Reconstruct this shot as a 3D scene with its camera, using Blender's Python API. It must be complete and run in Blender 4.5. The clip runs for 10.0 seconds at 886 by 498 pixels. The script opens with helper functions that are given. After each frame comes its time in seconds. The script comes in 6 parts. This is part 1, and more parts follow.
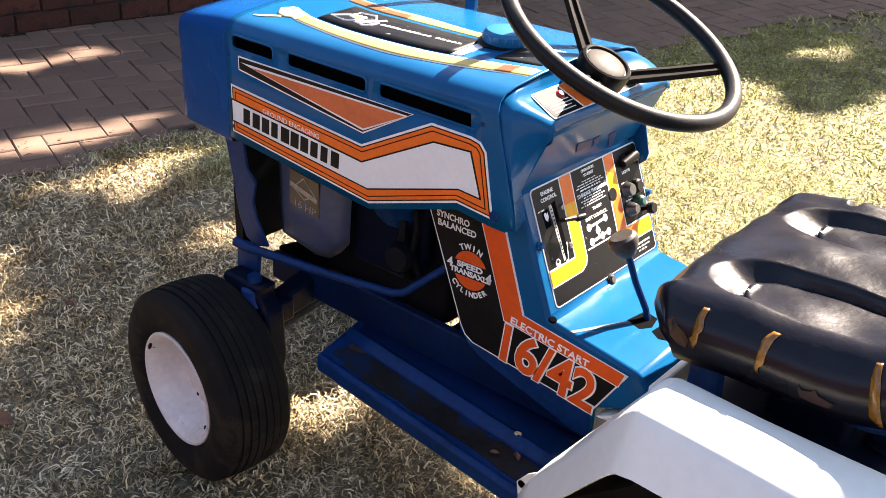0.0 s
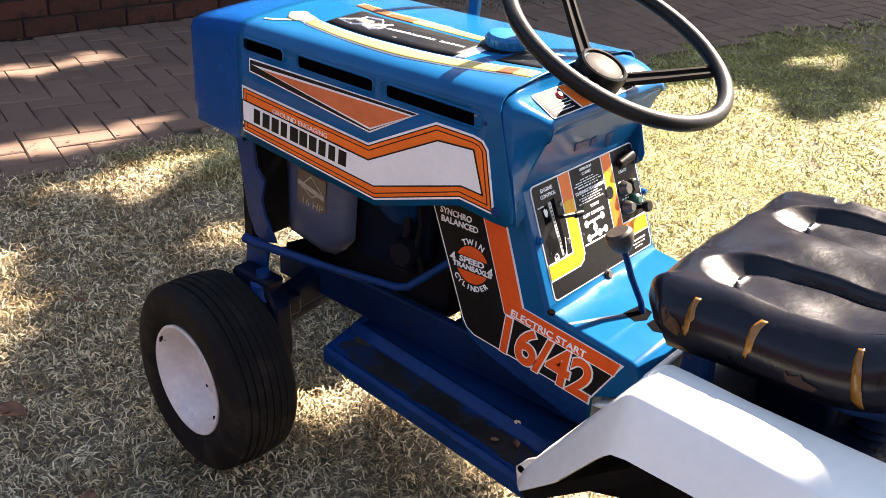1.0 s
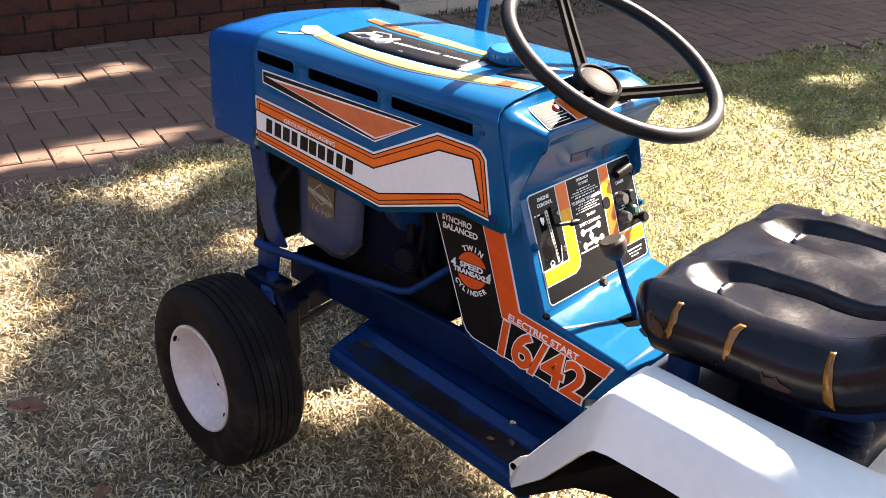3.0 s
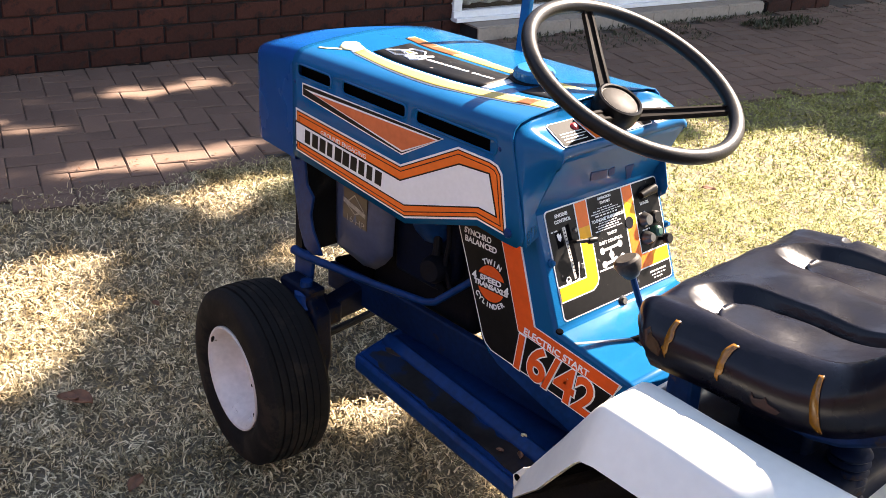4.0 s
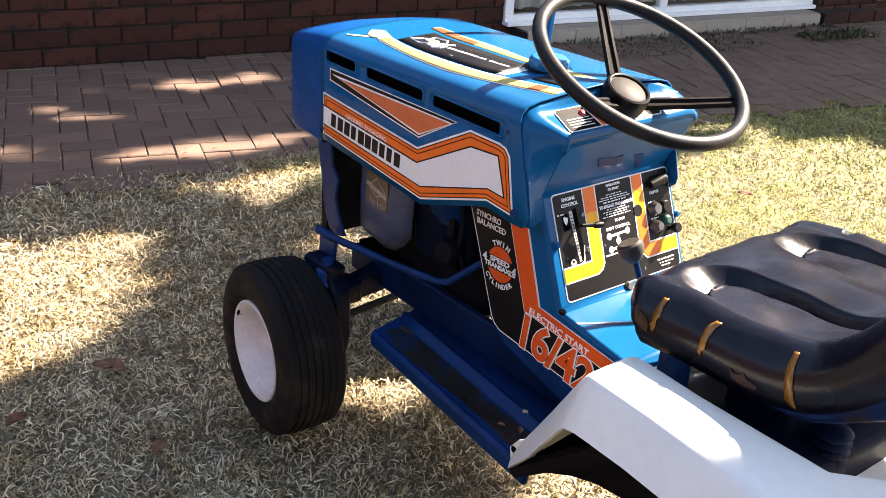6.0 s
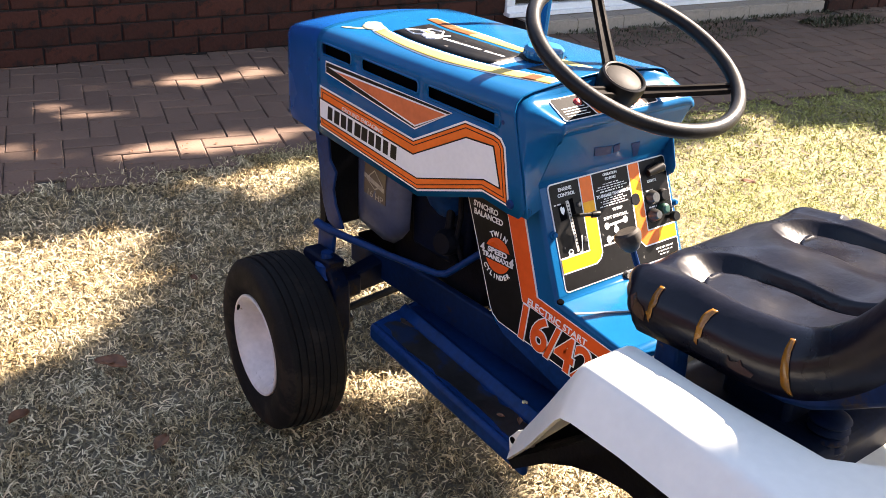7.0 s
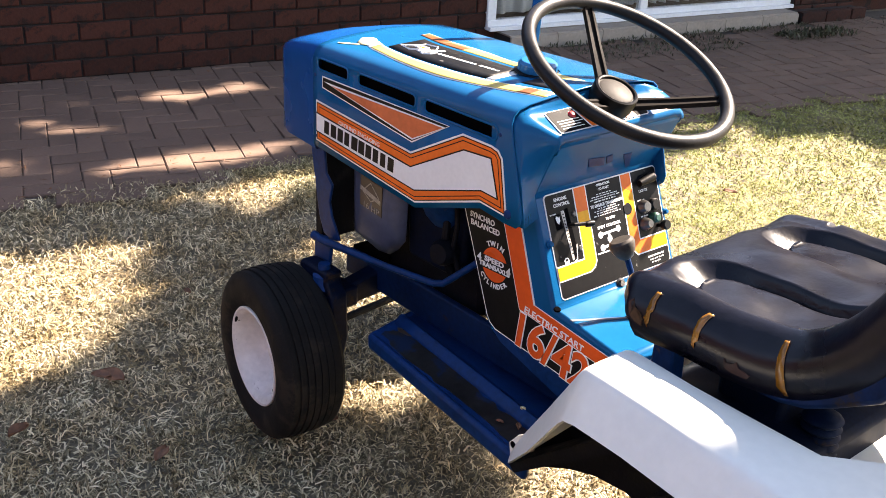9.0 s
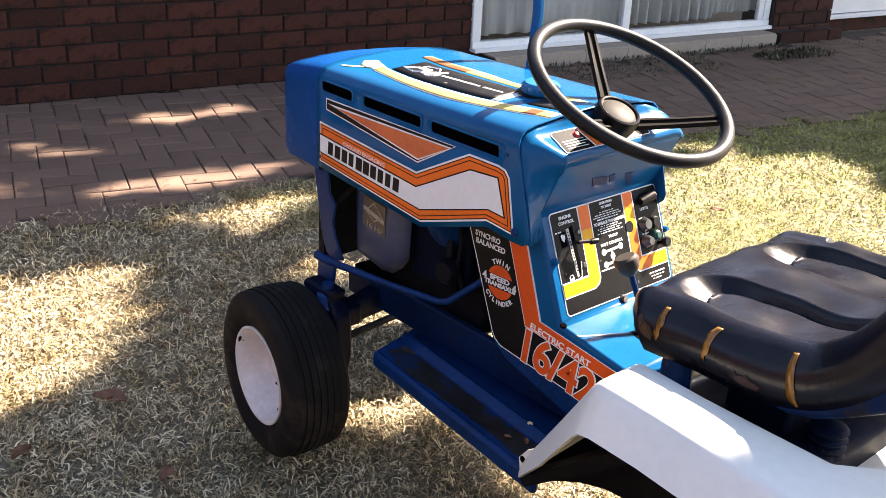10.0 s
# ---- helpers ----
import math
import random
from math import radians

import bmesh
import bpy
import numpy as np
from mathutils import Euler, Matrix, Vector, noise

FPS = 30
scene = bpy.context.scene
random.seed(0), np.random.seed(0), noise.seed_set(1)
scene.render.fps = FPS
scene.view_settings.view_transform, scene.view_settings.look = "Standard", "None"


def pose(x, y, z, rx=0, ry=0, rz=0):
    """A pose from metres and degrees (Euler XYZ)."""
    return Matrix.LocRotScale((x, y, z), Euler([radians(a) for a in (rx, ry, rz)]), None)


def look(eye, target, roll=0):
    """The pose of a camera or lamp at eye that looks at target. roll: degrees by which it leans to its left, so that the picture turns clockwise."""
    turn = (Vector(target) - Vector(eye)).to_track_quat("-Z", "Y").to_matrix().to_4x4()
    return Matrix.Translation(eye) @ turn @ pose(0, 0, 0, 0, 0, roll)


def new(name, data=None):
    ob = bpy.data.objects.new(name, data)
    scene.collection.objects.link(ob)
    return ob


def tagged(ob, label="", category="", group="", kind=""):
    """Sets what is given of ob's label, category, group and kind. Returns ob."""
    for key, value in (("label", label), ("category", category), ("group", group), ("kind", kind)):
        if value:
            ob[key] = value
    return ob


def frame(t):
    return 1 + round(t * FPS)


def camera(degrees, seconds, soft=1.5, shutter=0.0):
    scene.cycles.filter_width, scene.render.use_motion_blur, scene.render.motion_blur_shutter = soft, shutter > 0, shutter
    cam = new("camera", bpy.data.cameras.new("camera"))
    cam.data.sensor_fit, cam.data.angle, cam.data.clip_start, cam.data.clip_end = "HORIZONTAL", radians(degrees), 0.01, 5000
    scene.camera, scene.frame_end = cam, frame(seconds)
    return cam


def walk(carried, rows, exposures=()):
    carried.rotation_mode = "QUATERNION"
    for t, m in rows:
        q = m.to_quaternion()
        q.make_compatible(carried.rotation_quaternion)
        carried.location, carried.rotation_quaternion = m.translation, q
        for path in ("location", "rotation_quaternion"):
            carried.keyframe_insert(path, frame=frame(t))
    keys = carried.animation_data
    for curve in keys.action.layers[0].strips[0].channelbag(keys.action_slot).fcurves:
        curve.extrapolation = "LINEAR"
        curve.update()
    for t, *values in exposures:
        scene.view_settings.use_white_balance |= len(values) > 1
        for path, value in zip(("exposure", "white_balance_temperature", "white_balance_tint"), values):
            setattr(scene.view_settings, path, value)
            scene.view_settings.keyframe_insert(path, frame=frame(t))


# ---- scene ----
cam = camera(46.5, 10.0, soft=0.65)
PATH = [
    (0, (1.313, -1.049, 1.277), (0.189, 0.328, 0.36), 2.9),
    (0.5, (1.334, -1.078, 1.282), (0.206, 0.3, 0.372), 3.0),
    (1, (1.349, -1.102, 1.286), (0.222, 0.281, 0.384), 3.2),
    (1.5, (1.36, -1.118, 1.291), (0.231, 0.267, 0.393), 3.2),
    (2, (1.37, -1.128, 1.293), (0.236, 0.256, 0.399), 3.2),
    (2.5, (1.379, -1.136, 1.297), (0.24, 0.248, 0.409), 3.4),
    (3.8, (1.513, -1.082, 1.313), (0.229, 0.192, 0.46), 3.0),
    (4, (1.532, -1.074, 1.309), (0.219, 0.175, 0.462), 3.2),
    (4.5, (1.583, -1.084, 1.31), (0.22, 0.11, 0.464), 3.8),
    (5, (1.616, -1.083, 1.304), (0.233, 0.097, 0.47), 4.5),
    (6.5, (1.649, -1.054, 1.294), (0.254, 0.104, 0.45), 3.2),
    (7, (1.653, -1.048, 1.292), (0.257, 0.104, 0.442), 2.8),
    (7.5, (1.655, -1.044, 1.289), (0.258, 0.108, 0.44), 2.7),
    (8, (1.658, -1.044, 1.289), (0.263, 0.111, 0.441), 2.8),
    (8.5, (1.663, -1.053, 1.291), (0.273, 0.108, 0.44), 2.5),
    (9, (1.66, -1.101, 1.303), (0.282, 0.092, 0.477), 2.8),
    (9.5, (1.656, -1.144, 1.311), (0.286, 0.077, 0.516), 2.9),
    (10, (1.648, -1.159, 1.309), (0.286, 0.076, 0.522), 2.9),
]
walk(cam, [(t, look(eye, target, roll)) for t, eye, target, roll in PATH], exposures=[(0, 3.04, 7380, 19), (10, 3.04, 7380, 19)])


# ---- world, sun, exposure ----
SUN_EL, SUN_AZ = radians(41.0), radians(-5.0)      # azimuth from +y towards -x
world = bpy.data.worlds.new("world")
scene.world = world
world.use_nodes = True
wn = world.node_tree
sky = wn.nodes.new("ShaderNodeTexSky")
sky.sky_type = "NISHITA"
sky.sun_disc = False
sky.sun_elevation = SUN_EL
sky.sun_rotation = -SUN_AZ
wn.links.new(sky.outputs[0], wn.nodes["Background"].inputs[0])
wn.nodes["Background"].inputs[1].default_value = 0.062
SUN_DIR = Vector((-math.sin(SUN_AZ) * math.cos(SUN_EL), math.cos(SUN_AZ) * math.cos(SUN_EL), math.sin(SUN_EL)))
sun_data = bpy.data.lights.new("sun", "SUN")
sun_data.energy, sun_data.angle, sun_data.color = 4.7, radians(0.53), (1.0, 0.94, 0.84)
sun_ob = new("sun", sun_data)
sun_ob.rotation_euler = SUN_DIR.to_track_quat("Z", "Y").to_euler()
sun_ob.location = (0, 6, 8)


# ---- materials ----
def mat(name, color, rough=0.5, metal=0.0, coat=0.0, var=0.12, scale=18.0, fine=160.0, bump=0.0, spots=None, rand=0.0, spec=0.5):
    """Principled surface with two scales of colour variation, bump and optional worn spots."""
    m = bpy.data.materials.new(name)
    m.use_nodes = True
    nt = m.node_tree
    b = nt.nodes["Principled BSDF"]
    b.inputs["Roughness"].default_value = rough
    b.inputs["Metallic"].default_value = metal
    b.inputs["Coat Weight"].default_value = coat
    b.inputs["Coat Roughness"].default_value = 0.06
    b.inputs["Specular IOR Level"].default_value = spec
    tc = nt.nodes.new("ShaderNodeTexCoord")
    n1 = nt.nodes.new("ShaderNodeTexNoise")
    n1.inputs["Scale"].default_value = scale
    n1.inputs["Detail"].default_value = 5
    n2 = nt.nodes.new("ShaderNodeTexNoise")
    n2.inputs["Scale"].default_value = fine
    n2.inputs["Detail"].default_value = 3
    for n in (n1, n2):
        nt.links.new(tc.outputs["Object"], n.inputs["Vector"])
    add = nt.nodes.new("ShaderNodeMath")
    add.operation = "ADD"
    nt.links.new(n1.outputs[0], add.inputs[0])
    nt.links.new(n2.outputs[0], add.inputs[1])
    last = add.outputs[0]
    if rand:
        oi = nt.nodes.new("ShaderNodeObjectInfo")
        isl = nt.nodes.new("ShaderNodeNewGeometry")
        both = nt.nodes.new("ShaderNodeMath")
        both.operation = "ADD"
        nt.links.new(oi.outputs["Random"], both.inputs[0])
        nt.links.new(isl.outputs["Random Per Island"], both.inputs[1])
        frac = nt.nodes.new("ShaderNodeMath")
        frac.operation = "FRACT"
        nt.links.new(both.outputs[0], frac.inputs[0])
        ma = nt.nodes.new("ShaderNodeMath")
        ma.operation = "MULTIPLY_ADD"
        ma.inputs[1].default_value = rand
        nt.links.new(frac.outputs[0], ma.inputs[0])
        nt.links.new(last, ma.inputs[2])
        last = ma.outputs[0]
    mr = nt.nodes.new("ShaderNodeMapRange")
    mr.inputs[1].default_value, mr.inputs[2].default_value = 0.6, 1.4 + rand
    nt.links.new(last, mr.inputs[0])
    ramp = nt.nodes.new("ShaderNodeValToRGB")
    ramp.color_ramp.elements[0].color = (*[max(c * (1 - var * 1.6), 0) for c in color], 1)
    ramp.color_ramp.elements[1].color = (*[min(c * (1 + var), 1) for c in color], 1)
    nt.links.new(mr.outputs[0], ramp.inputs[0])
    out = ramp.outputs[0]
    if spots:
        sc, sscale, amount = spots
        n3 = nt.nodes.new("ShaderNodeTexNoise")
        n3.inputs["Scale"].default_value = sscale
        n3.inputs["Detail"].default_value = 8
        n3.inputs["Roughness"].default_value = 0.7
        nt.links.new(tc.outputs["Object"], n3.inputs["Vector"])
        r3 = nt.nodes.new("ShaderNodeValToRGB")
        r3.color_ramp.elements[0].position = 1 - amount
        r3.color_ramp.elements[1].position = min(1 - amount + 0.06, 1.0)
        nt.links.new(n3.outputs[0], r3.inputs[0])
        mix = nt.nodes.new("ShaderNodeMixRGB")
        mix.inputs[2].default_value = (*sc, 1)
        nt.links.new(r3.outputs[0], mix.inputs[0])
        nt.links.new(out, mix.inputs[1])
        out = mix.outputs[0]
    nt.links.new(out, b.inputs["Base Color"])
    rr = nt.nodes.new("ShaderNodeMapRange")
    rr.inputs[1].default_value, rr.inputs[2].default_value = 0.3, 0.7
    rr.inputs[3].default_value, rr.inputs[4].default_value = rough * 0.85, min(rough * 1.2 + 0.02, 1)
    nt.links.new(n1.outputs[0], rr.inputs[0])
    nt.links.new(rr.outputs[0], b.inputs["Roughness"])
    if bump:
        bp = nt.nodes.new("ShaderNodeBump")
        bp.inputs["Strength"].default_value = 0.6
        bp.inputs["Distance"].default_value = bump
        nt.links.new(add.outputs[0], bp.inputs["Height"])
        nt.links.new(bp.outputs[0], b.inputs["Normal"])
    return m


M_BLUE = mat("blue_paint", (0.0002, 0.075, 0.193), 0.17, coat=0.0, spec=0.12, var=0.12, scale=4, fine=13, bump=0.0011, spots=((0.25, 0.3, 0.34), 70, 0.285))
M_COWL = mat("bright_blue_enamel", (0.0003, 0.058, 0.220), 0.25, spec=0.08, var=0.08, scale=5, fine=30, bump=0.0006)
M_BLUED = mat("frame_blue_paint", (0.0008, 0.025, 0.102), 0.40, spec=0.14, var=0.3, scale=9, fine=80, bump=0.0006, spots=((0.10, 0.06, 0.035), 14, 0.36))
# darker blue than the frame paint, with brown spots
M_RAIL = mat("spotted_dark_blue_paint", (0.0008, 0.011, 0.044), 0.5, spec=0.12, var=0.4, scale=9, fine=80, bump=0.0006, spots=((0.02, 0.014, 0.010), 14, 0.40))
M_PLATE = mat("worn_footplate_paint", (0.0130, 0.0110, 0.0100), 0.55, spec=0.3, var=0.5, scale=9, fine=90, bump=0.0008, spots=((0.0015, 0.012, 0.040), 9, 0.46))
M_WHITE = mat("white_paint", (0.735, 0.72, 0.64), 0.35, coat=0.1, var=0.04, scale=6, fine=60, spots=((0.35, 0.33, 0.30), 60, 0.27))
M_RIM = mat("white_rim_paint", (0.64, 0.60, 0.57), 0.4, var=0.10, scale=22, fine=90, spots=((0.10, 0.06, 0.035), 40, 0.36))
M_TYRE = mat("tyre_rubber", (0.0062, 0.0054, 0.0050), 0.78, spec=0.2, var=0.35, scale=14, fine=200, bump=0.0006, spots=((0.018, 0.0135, 0.010), 10, 0.47))
M_VINYL = mat("black_vinyl", (0.0036, 0.0038, 0.0080), 0.28, spec=0.24, var=0.3, scale=8, fine=60, bump=0.0012, spots=((0.020, 0.018, 0.018), 30, 0.33))
M_BLACK = mat("black_plastic", (0.005, 0.0042, 0.0038), 0.36, spec=0.17, var=0.25, scale=18, fine=200, bump=0.0004)
M_GRIP = mat("worn_grip_rubber", (0.0060, 0.0052, 0.0050), 0.42, spec=0.20, var=0.35, scale=30, fine=320, bump=0.0005)
# lighter than the other black plastic: dust plus sunlight put into the colour
M_KNOB = mat("dusty_sunlit_plastic", (0.045, 0.038, 0.032), 0.5, spec=0.3, var=0.35, scale=40, fine=200, bump=0.0004)
M_SPOKE = mat("dull_spoke_plastic", (0.010, 0.0075, 0.006), 0.65, spec=0.07, var=0.3, scale=18, fine=200)
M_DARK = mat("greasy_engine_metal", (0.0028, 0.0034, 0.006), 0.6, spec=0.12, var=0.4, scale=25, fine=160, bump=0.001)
M_STEEL = mat("bare_steel", (0.45, 0.44, 0.42), 0.32, metal=0.9, var=0.2, scale=40, fine=200)
M_SHROUD = mat("engine_shroud_paint", (0.048, 0.062, 0.108), 0.38, spec=0.4, var=0.2, scale=10, fine=90)
D_WHITE = mat("decal_white", (0.74, 0.74, 0.72), 0.32, spec=0.13, var=0.04, scale=9, fine=120, spots=((0.45, 0.42, 0.38), 50, 0.27))
D_ORANGE = mat("decal_orange", (0.80, 0.155, 0.022), 0.32, spec=0.13, var=0.08, scale=9, fine=90)
D_RUST = mat("decal_faded_orange", (0.60, 0.15, 0.055), 0.34, spec=0.13, var=0.12, scale=12, fine=90)
D_BLACK = mat("decal_black", (0.007, 0.0065, 0.0065), 0.35, spec=0.13, var=0.3, scale=14, fine=90)
D_YELLOW = mat("decal_yellow", (0.80, 0.36, 0.016), 0.32, spec=0.13, var=0.1, scale=8, fine=90)
D_CREAM = mat("decal_faded_yellow", (0.52, 0.38, 0.10), 0.34, spec=0.13, var=0.08, scale=8, fine=90)
D_PALE = mat("bleached_decal", (0.50, 0.44, 0.26), 0.4, spec=0.13, var=0.15, scale=30, fine=120)
D_TRACK = mat("scratched_track", (0.42, 0.40, 0.37), 0.35, spec=0.4, var=0.5, scale=60, fine=220)
D_RED = mat("decal_red", (0.68, 0.09, 0.016), 0.3, spec=0.13, var=0.08, scale=8, fine=90)
# darker copy of D_RUST, dimmed to offset the sun on the hood top
D_RUSTTOP = mat("orange_dimmed_for_sun", (0.20, 0.07, 0.028), 0.4, spec=0.13, var=0.2, scale=14, fine=90)
M_CAP = mat("bright_blue_plastic", (0.001, 0.115, 0.27), 0.35, spec=0.3, var=0.08)
D_SCUFF = mat("scuffed_decal_black", (0.006, 0.0056, 0.0056), 0.45, spec=0.10, var=0.3, scale=14, fine=90, spots=((0.17, 0.16, 0.15), 60, 0.362))
# near-black: paints the shade in slots and openings, also colours real black parts
M_PITCH = mat("slot_shade_and_part_black", (0.0015, 0.0015, 0.002), 0.9, spec=0.02, var=0.3)
M_SWITCH = mat("dull_steel", (0.10, 0.095, 0.09), 0.3, metal=0.8, var=0.3, scale=60, fine=200)
D_MATTE = mat("matt_black_decal", (0.008, 0.0075, 0.0075), 0.55, spec=0.045, var=0.3, scale=14, fine=90)
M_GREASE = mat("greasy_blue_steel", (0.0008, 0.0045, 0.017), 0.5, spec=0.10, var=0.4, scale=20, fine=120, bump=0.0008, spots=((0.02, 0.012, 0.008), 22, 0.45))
D_BROWN = mat("decal_brown", (0.055, 0.036, 0.024), 0.32, var=0.2, scale=14, fine=90)
M_TAPE = mat("amber_tape", (0.20, 0.085, 0.010), 0.22, var=0.3, scale=40, fine=140)
M_BRICK = mat("dark_face_brick", (0.054, 0.0170, 0.0105), 0.85, spec=0.25, var=0.42, scale=11, fine=55, bump=0.004, rand=0.8, spots=((0.021, 0.012, 0.010), 9, 0.47))
M_MORTAR = mat("dark_mortar", (0.013, 0.010, 0.0085), 0.95, var=0.25, scale=20, fine=120, bump=0.003)
M_PAVER = mat("clay_paver", (0.138, 0.087, 0.062), 0.85, var=0.22, scale=8, fine=90, bump=0.002, rand=0.6, spots=((0.10, 0.085, 0.075), 14, 0.40))
M_JOINT = mat("sandy_joint", (0.045, 0.037, 0.030), 0.95, var=0.3, scale=30, fine=200, bump=0.003)
M_FRAMEW = mat("white_window_paint", (0.76, 0.77, 0.76), 0.4, var=0.06, scale=8, fine=60)
M_CURTAIN = mat("grey_curtain", (0.70, 0.71, 0.68), 0.85, var=0.08, scale=6, fine=90)
M_TILE = mat("beige_sill_tile", (0.30, 0.25, 0.20), 0.6, var=0.15, scale=10, fine=60, bump=0.001)
M_SOIL = mat("lawn_soil", (0.150, 0.123, 0.080), 0.95, var=0.35, scale=7, fine=60, bump=0.008)
M_BARK = mat("bark", (0.13, 0.09, 0.06), 0.9, var=0.3, scale=12, fine=60, bump=0.01)
M_LEAF = mat("tree_leaf", (0.05, 0.085, 0.025), 0.5, var=0.3, scale=6, fine=30)
M_DRYLEAF = mat("dry_leaf", (0.16, 0.068, 0.030), 0.7, var=0.3, scale=30, fine=90)
M_WEED = mat("weed_leaf", (0.048, 0.050, 0.018), 0.6, var=0.4, scale=10, fine=60)
M_EAVE = mat("roof_paint", (0.30, 0.26, 0.23), 0.8, var=0.1, scale=4, fine=40)


def grass_material():
    m = bpy.data.materials.new("dry_kikuyu_grass")
    m.use_nodes = True
    nt = m.node_tree
    b = nt.nodes["Principled BSDF"]
    b.inputs["Roughness"].default_value = 0.6
    b.inputs["Specular IOR Level"].default_value = 0.25
    geo = nt.nodes.new("ShaderNodeNewGeometry")
    tc = nt.nodes.new("ShaderNodeTexCoord")
    dry = nt.nodes.new("ShaderNodeValToRGB")
    e = dry.color_ramp.elements
    e[0].position, e[0].color = 0.0, (0.092, 0.071, 0.042, 1)
    e[1].position, e[1].color = 1.0, (0.86, 0.73, 0.49, 1)
    k = e.new(0.5)
    k.color = (0.340, 0.276, 0.168, 1)
    green = nt.nodes.new("ShaderNodeValToRGB")
    e = green.color_ramp.elements
    e[0].position, e[0].color = 0.0, (0.165, 0.180, 0.040, 1)
    e[1].position, e[1].color = 1.0, (0.40, 0.42, 0.115, 1)
    k = e.new(0.5)
    k.color = (0.235, 0.265, 0.060, 1)
    for r in (dry, green):
        nt.links.new(geo.outputs["Random Per Island"], r.inputs[0])
    # the lawn turns greener to the driver's right of the mower, in broad patches
    sep = nt.nodes.new("ShaderNodeSeparateXYZ")
    nt.links.new(tc.outputs["Object"], sep.inputs[0])
    n = nt.nodes.new("ShaderNodeTexNoise")
    n.inputs["Scale"].default_value = 2.2
    n.inputs["Detail"].default_value = 4
    nt.links.new(tc.outputs["Object"], n.inputs["Vector"])
    ma = nt.nodes.new("ShaderNodeMath")
    ma.operation = "MULTIPLY_ADD"
    ma.inputs[1].default_value = 1.6
    nt.links.new(n.outputs[0], ma.inputs[0])
    nt.links.new(sep.outputs["Y"], ma.inputs[2])
    mr = nt.nodes.new("ShaderNodeMapRange")
    mr.inputs[1].default_value, mr.inputs[2].default_value = 1.4, 2.45
    mr.inputs[3].default_value, mr.inputs[4].default_value = 0.06, 0.85
    nt.links.new(ma.outputs[0], mr.inputs[0])
    mix = nt.nodes.new("ShaderNodeMixRGB")
    nt.links.new(mr.outputs[0], mix.inputs[0])
    nt.links.new(dry.outputs[0], mix.inputs[1])
    nt.links.new(green.outputs[0], mix.inputs[2])
    # darker and browner patches a hand or two across
    n2 = nt.nodes.new("ShaderNodeTexNoise")
    n2.inputs["Scale"].default_value = 7.0
    n2.inputs["Detail"].default_value = 3
    nt.links.new(tc.outputs["Object"], n2.inputs["Vector"])
    pr = nt.nodes.new("ShaderNodeValToRGB")
    pr.color_ramp.elements[0].position, pr.color_ramp.elements[0].color = 0.36, (0.72, 0.64, 0.52, 1)
    pr.color_ramp.elements[1].position, pr.color_ramp.elements[1].color = 0.60, (1.0, 1.0, 1.0, 1)
    nt.links.new(n2.outputs[0], pr.inputs[0])
    mul = nt.nodes.new("ShaderNodeMixRGB")
    mul.blend_type = "MULTIPLY"
    mul.inputs[0].default_value = 1.0
    nt.links.new(mix.outputs[0], mul.inputs[1])
    nt.links.new(pr.outputs[0], mul.inputs[2])
    nt.links.new(mul.outputs[0], b.inputs["Base Color"])
    return m


M_GRASS = grass_material()


# ---- mesh helpers ----
def part(name, bm, material, parent=None, label="", smooth=True, bevel=0.0, solid=0.0, weld=True, auto=35):
    if weld:
        bmesh.ops.remove_doubles(bm, verts=bm.verts[:], dist=1e-6)
        bmesh.ops.recalc_face_normals(bm, faces=bm.faces[:])
    me = bpy.data.meshes.new(name)
    bm.to_mesh(me)
    bm.free()
    if smooth:
        me.polygons.foreach_set("use_smooth", [True] * len(me.polygons))
        me.set_sharp_from_angle(angle=radians(auto))
    ms = material if isinstance(material, (list, tuple)) else [material]
    for m in ms:
        me.materials.append(m)
    ob = new(name, me)
    if parent:
        ob.parent = parent
    if label:
        ob["label"] = label
    if solid:
        s = ob.modifiers.new("thickness", "SOLIDIFY")
        s.thickness, s.offset = abs(solid), -1 if solid > 0 else 1
    if bevel:
        b = ob.modifiers.new("bevel", "BEVEL")
        b.width, b.segments, b.limit_method, b.angle_limit = bevel, 2, "ANGLE", radians(35)
    return ob


def prism(pts, axis, a, b, bm=None):
    """Polygon pts in the plane across the axis, from a to b along it. axis y: (x, z); x: (y, z); z: (x, y)."""
    bm = bm or bmesh.new()

    def P(p, h):
        return {"y": (p[0], h, p[1]), "x": (h, p[0], p[1]), "z": (p[0], p[1], h)}[axis]

    A = [bm.verts.new(P(p, a)) for p in pts]
    B = [bm.verts.new(P(p, b)) for p in pts]
    bm.faces.new(A)
    bm.faces.new(B[::-1])
    for i in range(len(pts)):
        j = (i + 1) % len(pts)
        bm.faces.new((A[i], A[j], B[j], B[i]))
    return bm


def box(x0, x1, y0, y1, z0, z1, bm=None):
    return prism([(x0, y0), (x1, y0), (x1, y1), (x0, y1)], "z", z0, z1, bm)


